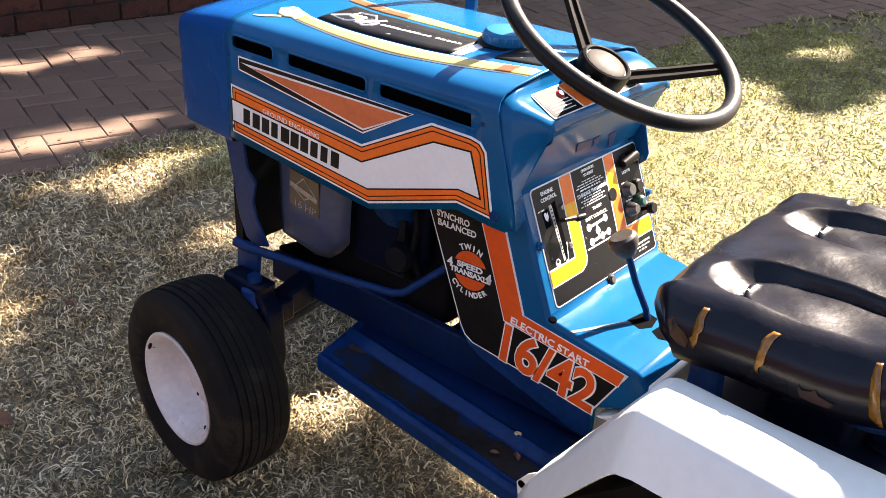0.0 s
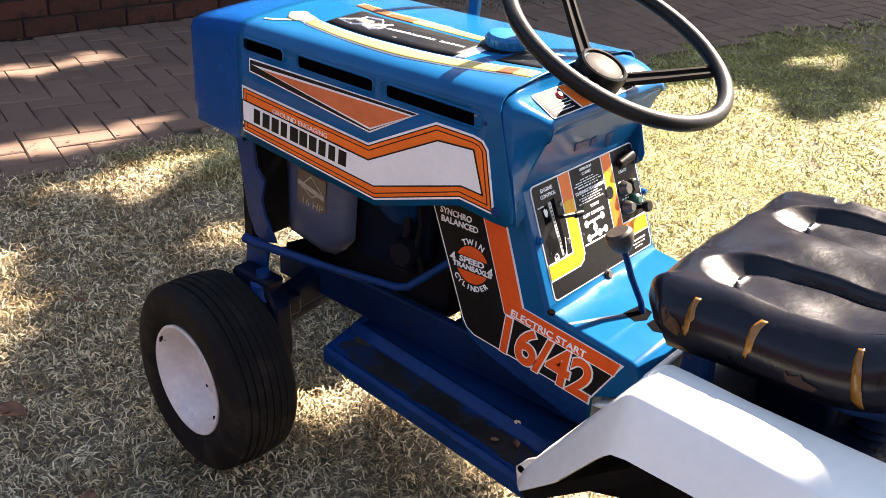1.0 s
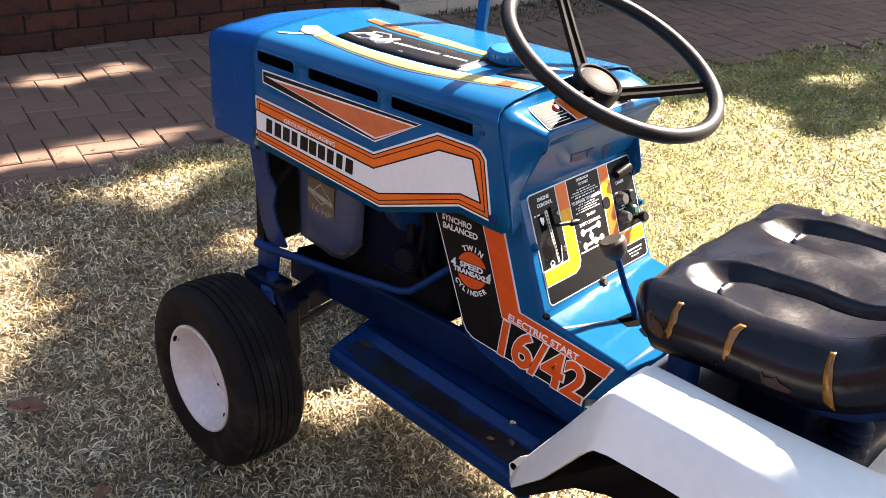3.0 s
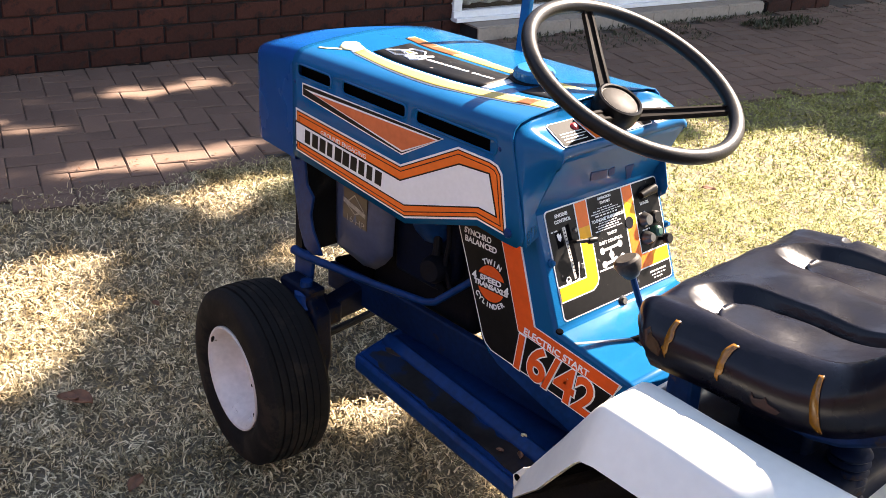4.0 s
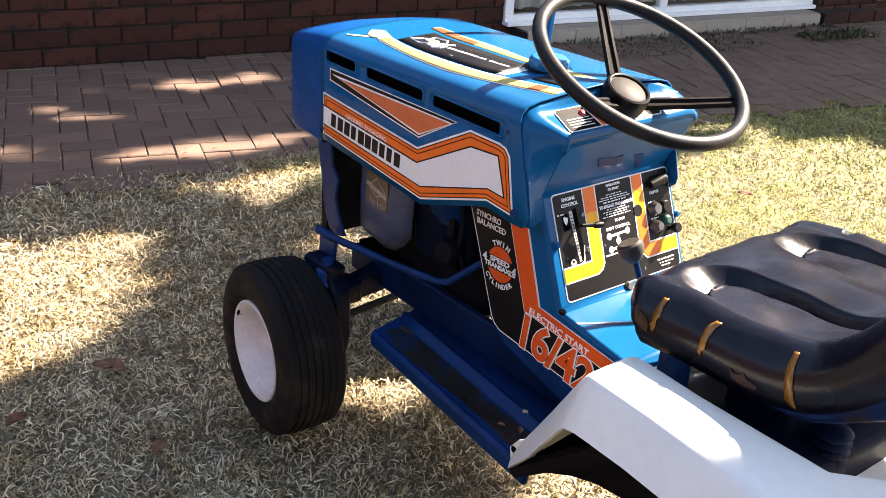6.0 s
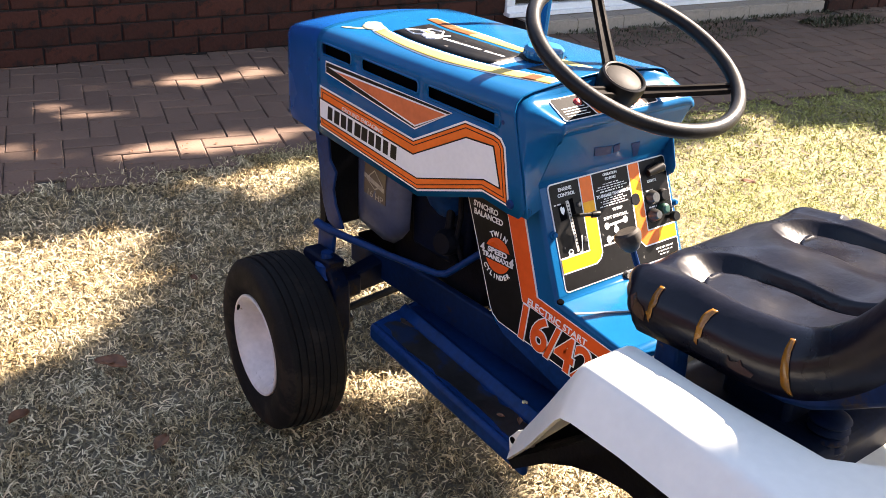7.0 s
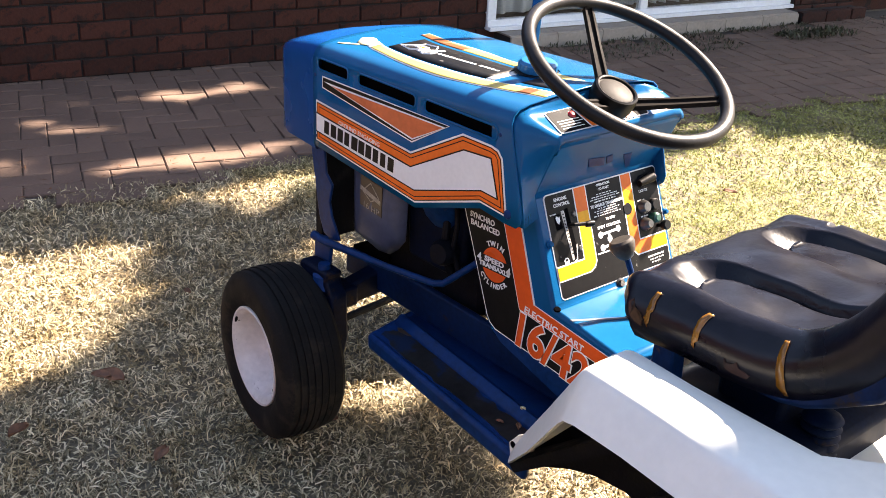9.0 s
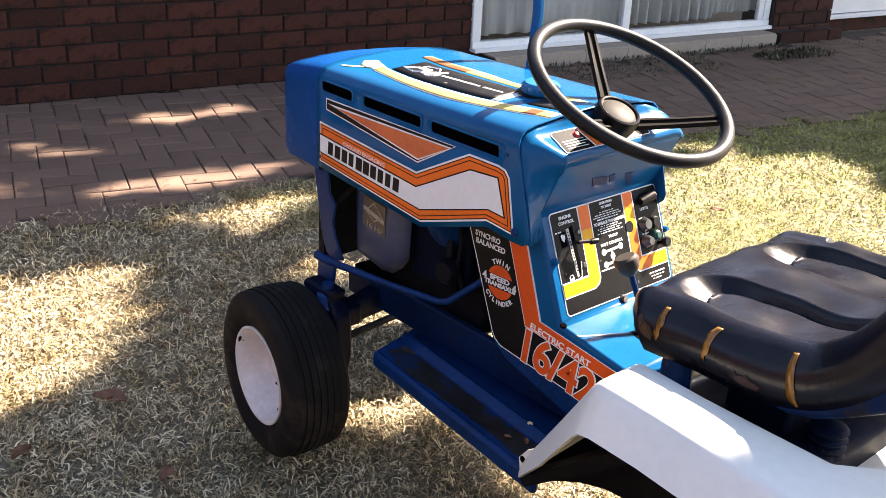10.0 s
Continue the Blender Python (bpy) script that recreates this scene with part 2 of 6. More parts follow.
def tube(path, r, n=10, bm=None, closed=False):
    bm = bm or bmesh.new()
    P = [Vector(p) for p in path]
    rings = []
    up = None
    for i, p in enumerate(P):
        a = P[i - 1] if (i or closed) else p
        c = P[(i + 1) % len(P)] if (i < len(P) - 1 or closed) else p
        t = (c - a).normalized()
        if up is None:
            up = t.orthogonal().normalized()
        up = (up - t * up.dot(t)).normalized()
        s = t.cross(up)
        rr = r[i] if isinstance(r, (list, tuple)) else r
        rings.append([bm.verts.new(p + rr * (up * math.cos(k * 2 * math.pi / n) + s * math.sin(k * 2 * math.pi / n))) for k in range(n)])
    m = len(rings)
    for i in range(m if closed else m - 1):
        A, B = rings[i], rings[(i + 1) % m]
        for k in range(n):
            bm.faces.new((A[k], A[(k + 1) % n], B[(k + 1) % n], B[k]))
    if not closed:
        bm.faces.new(rings[0][::-1])
        bm.faces.new(rings[-1])
    return bm


def lathe(profile, c, axis, n=40, bm=None, closed=False):
    """profile: (radius, height along the axis)."""
    bm = bm or bmesh.new()
    ax = Vector(axis).normalized()
    u = ax.orthogonal().normalized()
    v = ax.cross(u)
    rings = []
    for r, h in profile:
        if r < 1e-6:
            rings.append([bm.verts.new(Vector(c) + ax * h)])
        else:
            rings.append([bm.verts.new(Vector(c) + ax * h + r * (u * math.cos(k * 2 * math.pi / n) + v * math.sin(k * 2 * math.pi / n))) for k in range(n)])
    pairs = list(zip(rings, rings[1:])) + ([(rings[-1], rings[0])] if closed else [])
    for A, B in pairs:
        for k in range(n):
            q = (k + 1) % n
            if len(A) == 1:
                bm.faces.new((A[0], B[q], B[k]))
            elif len(B) == 1:
                bm.faces.new((A[k], A[q], B[0]))
            else:
                bm.faces.new((A[k], A[q], B[q], B[k]))
    return bm


def grid(rows, bm=None, skip=()):
    bm = bm or bmesh.new()
    V = [[bm.verts.new(p) for p in r] for r in rows]
    for i in range(len(V) - 1):
        for j in range(len(V[0]) - 1):
            if (i, j) not in skip:
                bm.faces.new((V[i][j], V[i][j + 1], V[i + 1][j + 1], V[i + 1][j]))
    return bm


def lerp(a, b, t):
    return a + (b - a) * t


def curve_at(keys, x):
    """Smooth value at x from (x, value) keys."""
    if x <= keys[0][0]:
        return keys[0][1]
    for (x0, v0), (x1, v1) in zip(keys, keys[1:]):
        if x <= x1:
            t = (x - x0) / (x1 - x0)
            return lerp(v0, v1, t * t * (3 - 2 * t))
    return keys[-1][1]


def spline_at(keys, x):
    """Catmull-Rom value at x from (x, value) keys."""
    n = len(keys)
    if x <= keys[0][0]:
        return keys[0][1]
    if x >= keys[-1][0]:
        return keys[-1][1]
    i = next(k for k in range(n - 1) if x <= keys[k + 1][0])
    t = (x - keys[i][0]) / (keys[i + 1][0] - keys[i][0])
    a, b, c, d = (keys[min(max(i + o, 0), n - 1)][1] for o in (-1, 0, 1, 2))
    return 0.5 * (2 * b + (c - a) * t + (2 * a - 5 * b + 4 * c - d) * t * t + (3 * b - a - 3 * c + d) * t ** 3)


def text_mesh(body, size, place, right, up, material, name, parent, label="", width=None, depth=0.0008, align="LEFT", bold=0.0, spacing=1.0):
    """Raised lettering: its baseline starts at place and runs along right."""
    cu = bpy.data.curves.new(name, "FONT")
    cu.body, cu.size, cu.extrude, cu.align_x = body, size, depth, align
    cu.offset = bold
    cu.space_character = spacing
    cu.resolution_u = 4
    tmp = bpy.data.objects.new(name, cu)
    scene.collection.objects.link(tmp)
    me = bpy.data.meshes.new_from_object(tmp.evaluated_get(bpy.context.evaluated_depsgraph_get()))
    bpy.data.objects.remove(tmp)
    R, U = Vector(right).normalized(), Vector(up).normalized()
    U = (U - R * U.dot(R)).normalized()
    N = R.cross(U)
    xs = [v.co.x for v in me.vertices]
    k = width / (max(xs) - min(xs)) if width else 1.0
    for v in me.vertices:
        v.co = Vector(place) + R * v.co.x * k + U * v.co.y + N * v.co.z
    me.materials.clear()
    me.materials.append(material)
    ob = new(name, me)
    ob.parent = parent
    if label:
        ob["label"] = label
    return ob


# ---- house wall, paving bed and ground ----
WALL_O, WALL_D = Vector((-2.920, 0.513, 0)), Vector((0.1885, 0.983, 0)).normalized()
WALL_N = Vector((WALL_D.y, -WALL_D.x, 0))
DOOR_O = WALL_O + WALL_D * 2.30 + WALL_N * 0.175
DOOR_D, DOOR_N = WALL_D, WALL_N
PAVE_D = (WALL_D * math.cos(0.135) + WALL_N * math.sin(0.135)).normalized()     # the paving is laid askew to the wall
PAVE_N = Vector((PAVE_D.y, -PAVE_D.x, 0))


def wp(s, o, z):
    return WALL_O + WALL_D * s + WALL_N * o + Vector((0, 0, z))


def dp(s, o, z):
    return DOOR_O + DOOR_D * s + DOOR_N * o + Vector((0, 0, z))


def block(f, s0, s1, o0, o1, z0, z1, bm=None):
    """A box in wall or door coordinates."""
    bm = bm or bmesh.new()
    V = [bm.verts.new(f(s, o, z)) for z in (z0, z1) for s, o in ((s0, o0), (s1, o0), (s1, o1), (s0, o1))]
    for q in ((0, 1, 2, 3), (7, 6, 5, 4), (0, 4, 5, 1), (1, 5, 6, 2), (2, 6, 7, 3), (3, 7, 4, 0)):
        bm.faces.new([V[k] for k in q])
    return bm


bm = bmesh.new()
for q in ((-400, -400), (400, -400), (400, 400), (-400, 400)):
    bm.verts.new((*q, -0.014))
bm.faces.new(bm.verts[:])
ground = tagged(part("ground", bm, M_SOIL, smooth=False), "dry sandy garden soil under a thin lawn", "ground", kind="structure")

wall_house = tagged(part("wall_house", block(wp, -4.0, 2.306, -0.24, -0.006, -0.02, 2.2), M_MORTAR, smooth=False),
                    "dark red face brick house wall with recessed mortar", "wall", kind="structure")
wall_pier = tagged(part("wall_pier", block(dp, 2.245, 2.80, -0.40, -0.136, -0.02, 2.2), M_MORTAR, smooth=False),
                   "dark brick pier beside the sliding door", "wall", kind="structure")
wall_side = tagged(part("wall_side", block(dp, 2.80, 9.0, -0.50, -0.24, -0.02, 2.2), M_BRICK, smooth=False),
                   "shaded brick house wall beyond the pier", "wall", kind="structure")
wall_lintel = tagged(part("wall_lintel", block(dp, 0.02, 2.245, -0.34, -0.14, 2.12, 2.2), M_BRICK, smooth=False),
                     "brick wall above the sliding door", "wall", kind="structure")
tagged(part("wall_room", block(dp, -1.0, 3.2, -2.2, -2.1, -0.02, 2.2), M_CURTAIN, smooth=False),
                   "plain inner wall of the dim room", "wall", kind="structure")
# unseen roof, added above the wall to shade it
eave = tagged(part("roof_eave", block(wp, -4.2, 9.0, -2.2, 0.03, 2.20, 2.27), M_EAVE, smooth=False),
              "unseen overhanging eave of the house, added for shade", "roof", kind="structure")
# unseen slab added to darken the far paving
part("unseen_shade_roof", block(wp, 3.75, 9.0, 0.03, 1.3, 2.28, 2.34), M_EAVE, eave, smooth=False)
# unseen wall, added to close the place behind the camera
wall_garden = tagged(part("wall_garden", box(-5, 12, -5.4, -5.2, -0.02, 2.2), M_BRICK, smooth=False),
                     "unseen plain brick wall added to close the garden", "wall", kind="structure")


def edge_n(s):
    """Distance of the lawn's ragged edge from the house wall."""
    return curve_at([(-6, 1.68), (-0.43, 1.43), (0.27, 1.44), (0.87, 1.365), (2.68, 1.485), (3.69, 1.545), (4.5, 1.665), (9, 1.93)], s)


bm = bmesh.new()
ss = [-5 + 0.25 * k for k in range(53)]
A = [bm.verts.new(wp(s, 0.0, -0.008)) for s in ss]
B = [bm.verts.new(wp(s, edge_n(s) - 0.02, -0.008)) for s in ss]
for i in range(len(ss) - 1):
    bm.faces.new((A[i], A[i + 1], B[i + 1], B[i]))
pavement = tagged(part("pavement", bm, M_JOINT, smooth=False), "brown clay brick paving laid in herringbone beside the house", "paving", kind="structure")


# ---- sliding door, sill and curtain ----
def sliding_door():
    e = tagged(new("door_1"), "white framed glass sliding door with grey curtains behind", "door", kind="structure")
    W, Z0 = 2.24, 0.074
    part("bottom_rail", block(dp, -0.05, W, -0.205, -0.15, Z0, Z0 + 0.055), M_FRAMEW, e, smooth=False, bevel=0.003)
    part("track", block(dp, -0.05, W, -0.15, -0.118, Z0, Z0 + 0.022), M_FRAMEW, e, smooth=False, bevel=0.002)
    part("head_rail", block(dp, -0.05, W, -0.205, -0.135, 2.06, 2.12), M_FRAMEW, e, smooth=False, bevel=0.003)
    for s in (-0.05, 1.005, W - 0.055):
        part("stile", block(dp, s, s + 0.055, -0.20, -0.155, Z0 + 0.055, 2.06), M_FRAMEW, e, smooth=False, bevel=0.003)
    part("jamb", block(dp, W - 0.10, W - 0.057, -0.195, -0.16, Z0 + 0.055, 2.06), M_FRAMEW, e, smooth=False, bevel=0.003)
    glass = bpy.data.materials.new("door_glass")
    glass.use_nodes = True
    g = glass.node_tree.nodes["Principled BSDF"]
    g.inputs["Transmission Weight"].default_value = 1.0
    g.inputs["Roughness"].default_value = 0.02
    g.inputs["IOR"].default_value = 1.45
    for s0, s1 in ((0.005, 1.005), (1.06, W - 0.1)):
        p = part("pane", block(dp, s0, s1, -0.181, -0.175, Z0 + 0.055, 2.06), glass, e, smooth=False)
        p.visible_shadow = False
    return e


sliding_door()


def curtain(s0, s1, folds, depth, drop, name_label):
    rows = []
    for z in (2.05, 1.2, 0.7, 0.45, 0.30, drop):
        rows.append([dp(lerp(s0, s1, k / 120), -0.26 + depth * math.sin(k / 120 * folds * 6.283 + 0.6 * math.sin(k * 0.11)) + 0.008 * math.sin(k * 0.9 + z * 3), z) for k in range(121)])
    return tagged(part("curtain", grid(rows), M_CURTAIN, None, solid=0.003), name_label, "curtain", group="curtains of the sliding door")


curtain(-0.05, 1.09, 9, 0.018, 0.14, "light grey curtain with shallow folds behind glass")
curtain(1.15, 1.80, 8, 0.045, 0.145, "pale grey curtain gathered in deep folds behind glass")
curtain(1.81, 2.19, 3, 0.02, 0.175, "light grey curtain hanging flat behind glass")

sill = tagged(new("door_sill"), "beige tiled door sill with a tiled front face", "sill", kind="structure")
part("sill_bed", block(dp, 0.012, 2.165, -0.34, -0.012, -0.02, 0.060), M_MORTAR, sill, smooth=False)
for k in range(7):
    s0 = 0.012 + k * 0.3085
    part("tile", block(dp, s0 + 0.0015, s0 + 0.307, -0.012, 0.0, -0.01, 0.064), M_TILE, sill, smooth=False, bevel=0.002)
    part("tile", block(dp, s0 + 0.0015, s0 + 0.307, -0.205, -0.012, 0.061, 0.071), M_TILE, sill, smooth=False, bevel=0.002)

window_low = tagged(new("window_1"), "white painted low window frame with a white sill", "window", kind="structure")
part("window_sill", block(dp, 2.81, 5.6, -0.24, -0.19, 0.085, 0.115), M_FRAMEW, window_low, smooth=False, bevel=0.004)
part("panel", block(dp, 2.82, 5.6, -0.238, -0.215, 0.120, 0.60), M_FRAMEW, window_low, smooth=False, bevel=0.003)
plinth = tagged(part("wall_plinth", block(dp, 2.20, 2.78, -0.137, -0.006, -0.02, 0.060), M_MORTAR, smooth=False), "low brick plinth at the foot of the pier", "wall", kind="structure")


# ---- the ride-on mower: x runs to its rear, y to its right-hand side ----
YC = 0.182
mower = tagged(new("ride_on_mower"), "old blue and white ride-on mower parked on dry lawn", "ride-on mower")
SLOTS = ((-0.012, 0.088), (0.124, 0.294), (0.322, 0.507))


def hood_bottom(x):
    if x < 0.304:
        return lerp(0.618, 0.592, (x + 0.03) / 0.334)
    if x < 0.478:
        return lerp(0.592, 0.650, (x - 0.304) / 0.174)
    if x < 0.54:
        return lerp(0.650, 0.644, (x - 0.478) / 0.062)
    return 0.644 + 0.022 * max(0, (x - 0.566) / 0.017) ** 2


def hood():
    xs = sorted({-0.03, -0.012, 0.088, 0.124, 0.294, 0.304, 0.322, 0.40, 0.478, 0.507, 0.54, 0.566, 0.577, 0.583})
    rows, skip = [], set()
    for i, x in enumerate(xs):
        lift = lerp(-0.006, 0.006, (x + 0.03) / 0.6)
        half = [(0.0, hood_bottom(x)), (0.0, 0.70), (0.0, 0.7795), (0.0, 0.7995), (0.001, 0.808 + lift), (0.006, 0.820 + lift), (0.018, 0.829 + lift), (0.04, 0.834 + lift), (0.10, 0.840 + lift), (YC, 0.844 + lift)]
        cut = max(0.0, (x - 0.47) / 0.113) * 0.046
        half = [(y, z, x - cut * min(1, max(0, (z - 0.65) / 0.17))) for y, z in half]
        row = [(q, y, z) for y, z, q in half] + [(q, 2 * YC - y, z) for y, z, q in half[-2::-1]]
        rows.append(row)
    for i in range(len(xs) - 1):
        for a, b in SLOTS:
            if xs[i] >= a - 1e-6 and xs[i + 1] <= b + 1e-6:
                skip.add((i, 2))
                skip.add((i, len(rows[0]) - 4))
    h = part("hood", grid(rows, skip=skip), M_BLUE, mower, "glossy blue sheet-metal hood with cooling slots", solid=0.0025, auto=50)
    # pressed rims round the slots and a near-black sheet painting the shade behind them
    for a, b in SLOTS:
        loop = []
        for cx, cz, a0 in ((b - 0.006, 0.7855, -90), (b - 0.006, 0.7935, 0), (a + 0.006, 0.7935, 90), (a + 0.006, 0.7855, 180)):
            loop += [(cx + 0.0075 * math.cos(radians(a0 + 30 * k)), cz + 0.0075 * math.sin(radians(a0 + 30 * k))) for k in range(4)]
        part("slot_rim", tube([(x, 0.0008, z) for x, z in loop], 0.0022, 6, closed=True), M_BLUE, h)
    part("slot_shade_sheet", box(-0.02, 0.52, 0.014, 0.018, 0.74, 0.815), M_PITCH, h, smooth=False)
    # hinge flap bolt and small rivets
    part("bolt", lathe([(0, 0.004), (0.006, 0.004), (0.0085, 0.001), (0.0085, 0)], (0.546, 0.0, 0.662), (0, -1, 0), 10), M_BLUED, h)
    for x, z in ((-0.022, 0.765), (-0.018, 0.640), (0.515, 0.79)):
        part("rivet", lathe([(0, 0.0015), (0.003, 0.001), (0.004, 0)], (x, 0.0, z), (0, -1, 0), 8), M_BLUED, h)
    return h


HOOD = hood()


def cowl():
    """Tapered front cap of the hood."""
    back = [(0.012, 0.606), (0.002, 0.609), (0.0, 0.62), (0.0, 0.70), (0.0, 0.7735), (0.0, 0.7935), (0.001, 0.802), (0.006, 0.814), (0.018, 0.823), (0.04, 0.828), (0.10, 0.834), (YC, 0.838)]
    nose = [(0.064, 0.582), (0.053, 0.585), (0.050, 0.594), (0.050, 0.67), (0.050, 0.745), (0.050, 0.763), (0.0515, 0.771), (0.056, 0.779), (0.066, 0.784), (0.088, 0.787), (0.13, 0.790), (YC, 0.792)]
    rows = []
    for x, t, tuck in ((-0.026, 0.0, 0.0), (-0.06, 0.15, 0.0), (-0.10, 0.33, 0.0), (-0.15, 0.57, 0.0), (-0.20, 0.82, 0.0), (-0.222, 0.95, 0.0012), (-0.232, 1.0, 0.006)):
        half = [(lerp(p[0], q[0], t) + tuck, lerp(p[1], q[1], t ** 1.15) + (-tuck if p[1] > 0.7 else 0.5 * tuck)) for p, q in zip(back, nose)]
        rows.append([(x, y, z) for y, z in half] + [(x, 2 * YC - y, z) for y, z in half[-2::-1]])
    bm = grid(rows)
    front = [v for v in bm.verts if abs(v.co.x + 0.232) < 1e-5]
    front.sort(key=lambda v: math.atan2(v.co.z - 0.68, v.co.y - YC))
    bm.faces.new(front)
    return part("front_cowl", bm, M_COWL, mower, "plain bright blue tapered front cowl", auto=50)


cowl()

# ---- pedestal and dash ----
PED = [(0.375, 0.74), (0.395, 0.60), (0.455, 0.415), (0.475, 0.392), (0.50, 0.382), (0.68, 0.335), (0.712, 0.335), (0.712, 0.392), (0.770, 0.415), (0.791, 0.448), (0.791, 0.466), (0.775, 0.481), (0.621, 0.5025), (0.547, 0.683),
       (0.592, 0.782), (0.590, 0.790), (0.582, 0.797), (0.510, 0.818), (0.495, 0.818), (0.484, 0.810), (0.478, 0.79)]
pedestal = part("pedestal", prism(PED, "y", 0.052, 0.372), M_BLUE, mower, "blue steering pedestal and tunnel", bevel=0.007)
# dash cowl: carries the hood's section round to the overhanging ledge
COWL = [  # hood side x, y, z and ledge side x, y, z, from the left flank over the top to the right
    (0.5825, 0.0035, 0.648, 0.562, 0.0545, 0.648), (0.5760, 0.0035, 0.684, 0.5495, 0.0545, 0.684), (0.5685, 0.0035, 0.720, 0.564, 0.0545, 0.722), (0.5600, 0.0035, 0.756, 0.579, 0.0545, 0.758),
    (0.5525, 0.0035, 0.788, 0.5905, 0.0540, 0.782), (0.5485, 0.0040, 0.803, 0.5915, 0.0548, 0.788), (0.5440, 0.0090, 0.818, 0.5912, 0.0570, 0.7925), (0.5390, 0.0210, 0.8285, 0.5903, 0.0610, 0.7955),
    (0.5365, 0.0430, 0.8345, 0.5895, 0.0680, 0.7965), (0.5355, 0.100, 0.8405, 0.5895, 0.110, 0.7968), (0.5355, YC, 0.8445, 0.5895, YC, 0.7968), (0.5355, 0.264, 0.8405, 0.5895, 0.264, 0.7968),
    (0.5365, 0.321, 0.8345, 0.5895, 0.345, 0.7965), (0.5390, 0.343, 0.8285, 0.5903, 0.360, 0.7950), (0.5440, 0.355, 0.818, 0.5912, 0.369, 0.7900), (0.5500, 0.360, 0.79, 0.590, 0.3725, 0.779), (0.5560, 0.360, 0.765, 0.578, 0.3725, 0.762)]
cowl_rows = []
for k, (xa, ya, za, xb, yb, zb) in enumerate(COWL):
    A, B = Vector((xa, ya, za)), Vector((xb, yb, zb))
    row = [A - Vector((0.03, 0, 0)), A]
    if 8 <= k <= 12:
        for x in (0.5385, 0.5415, 0.552, 0.570, 0.583):
            t = (x - xa) / (xb - xa)
            z = 0.8235 - 0.519 * (x - 0.538) + (0.006 if x < 0.539 else 0.0012 if x < 0.542 else 0)
            row.append(Vector((x, lerp(ya, yb, t), min(z, za))))
    else:
        bulge = 0.0035 if k in (6, 7, 13, 14) else 0.001
        row += [A.lerp(B, t) + Vector((0, -1 if k < 8 else 1, 1 if 5 < k < 15 else 0)) * bulge * math.sin(math.pi * t) for t in (0.15, 0.35, 0.55, 0.75, 0.9)]
    row.append(B)
    drop = 0.006 if 3 < k < 15 else 0.0
    row += [B + Vector((0.0028 if drop else 0, 0.001, -drop)), B + Vector((0.0012 if drop else -0.002, 0.0025, -2.2 * drop - 0.0005))]
    cowl_rows.append([tuple(p) for p in row])
part("dash_cowl", grid(cowl_rows), M_BLUE, pedestal, "smooth rounded blue cowl over the dash", solid=0.0015, auto=70)
# raised edge of the tunnel cover and the thin dark line across it
def tunnel_z(x):
    return lerp(0.5025, 0.481, (x - 0.621) / 0.154)


def on_tunnel(pts, h, low=0.004):
    bm = bmesh.new()
    A = [bm.verts.new((x, y, tunnel_z(x) + h)) for x, y in pts]
    B = [bm.verts.new((x, y, tunnel_z(x) - low)) for x, y in pts]
    bm.faces.new(A)
    bm.faces.new(B[::-1])
    for q in range(len(pts)):
        j = (q + 1) % len(pts)
        bm.faces.new((A[q], A[j], B[j], B[q]))
    return bm


part("tunnel_dark_line", on_tunnel([(0.655, 0.056), (0.661, 0.056), (0.702, 0.150), (0.696, 0.150)], 0.0006), mat("dull_blue_line", (0.05, 0.08, 0.11), 0.7, var=0.3), pedestal, smooth=False)
part("corner_plug", lathe([(0, 0.003), (0.005, 0.0025), (0.0065, 0.0)], (0.624, 0.056, 0.5035), (0.3, -0.3, 0.9), 12), M_PITCH, pedestal, "black rubber plug")

# thin dark blue patches on the overhang above the dash
OV0, OVS = Vector((0.592, 0, 0.782)), Vector((-0.045, 0, -0.099))
OVN = Vector((0.099, 0, -0.045)).normalized()
for quad in ([(0.155, 0.46), (0.198, 0.51), (0.208, 0.70), (0.166, 0.65)], [(0.203, 0.52), (0.217, 0.50), (0.228, 0.67), (0.215, 0.69)], [(0.251, 0.576), (0.273, 0.584), (0.288, 0.90), (0.278, 0.91)]):
    bm = bmesh.new()
    A = [bm.verts.new(OV0 + OVS * w + Vector((0, y, 0)) + OVN * 0.0012) for y, w in quad]
    B = [bm.verts.new(OV0 + OVS * w + Vector((0, y, 0)) - OVN * 0.001) for y, w in quad]
    bm.faces.new(A)
    bm.faces.new(B[::-1])
    for q in range(4):
        bm.faces.new((A[q], A[(q + 1) % 4], B[(q + 1) % 4], B[q]))
    part("overhang_patch", bm, M_BLUED, pedestal, "thin dark blue patch", smooth=False)

# dash face coordinates: y across, v down the slope
D0, DS = Vector((0.547, 0, 0.683)), Vector((0.078, 0, -0.193)).normalized()
DN = Vector((-DS.z, 0, DS.x))


def dface(y, v, h):
    return D0 + DS * v + Vector((0, y, 0)) + DN * h


def dprism(pts, h0, h1, bm=None):
    bm = bm or bmesh.new()
    A = [bm.verts.new(dface(y, v, h0)) for y, v in pts]
    B = [bm.verts.new(dface(y, v, h1)) for y, v in pts]
    bm.faces.new(A)
    bm.faces.new(B[::-1])
    for i in range(len(pts)):
        j = (i + 1) % len(pts)
        bm.faces.new((A[i], A[j], B[j], B[i]))
    return bm


def rounded(y0, y1, v0, v1, r, n=4):
    out = []
    for cy, cv, a0 in ((y1 - r, v0 + r, -90), (y1 - r, v1 - r, 0), (y0 + r, v1 - r, 90), (y0 + r, v0 + r, 180)):
        for k in range(n + 1):
            a = radians(a0 + 90 * k / n)
            out.append((cy + r * math.cos(a), cv + r * math.sin(a)))
    return out


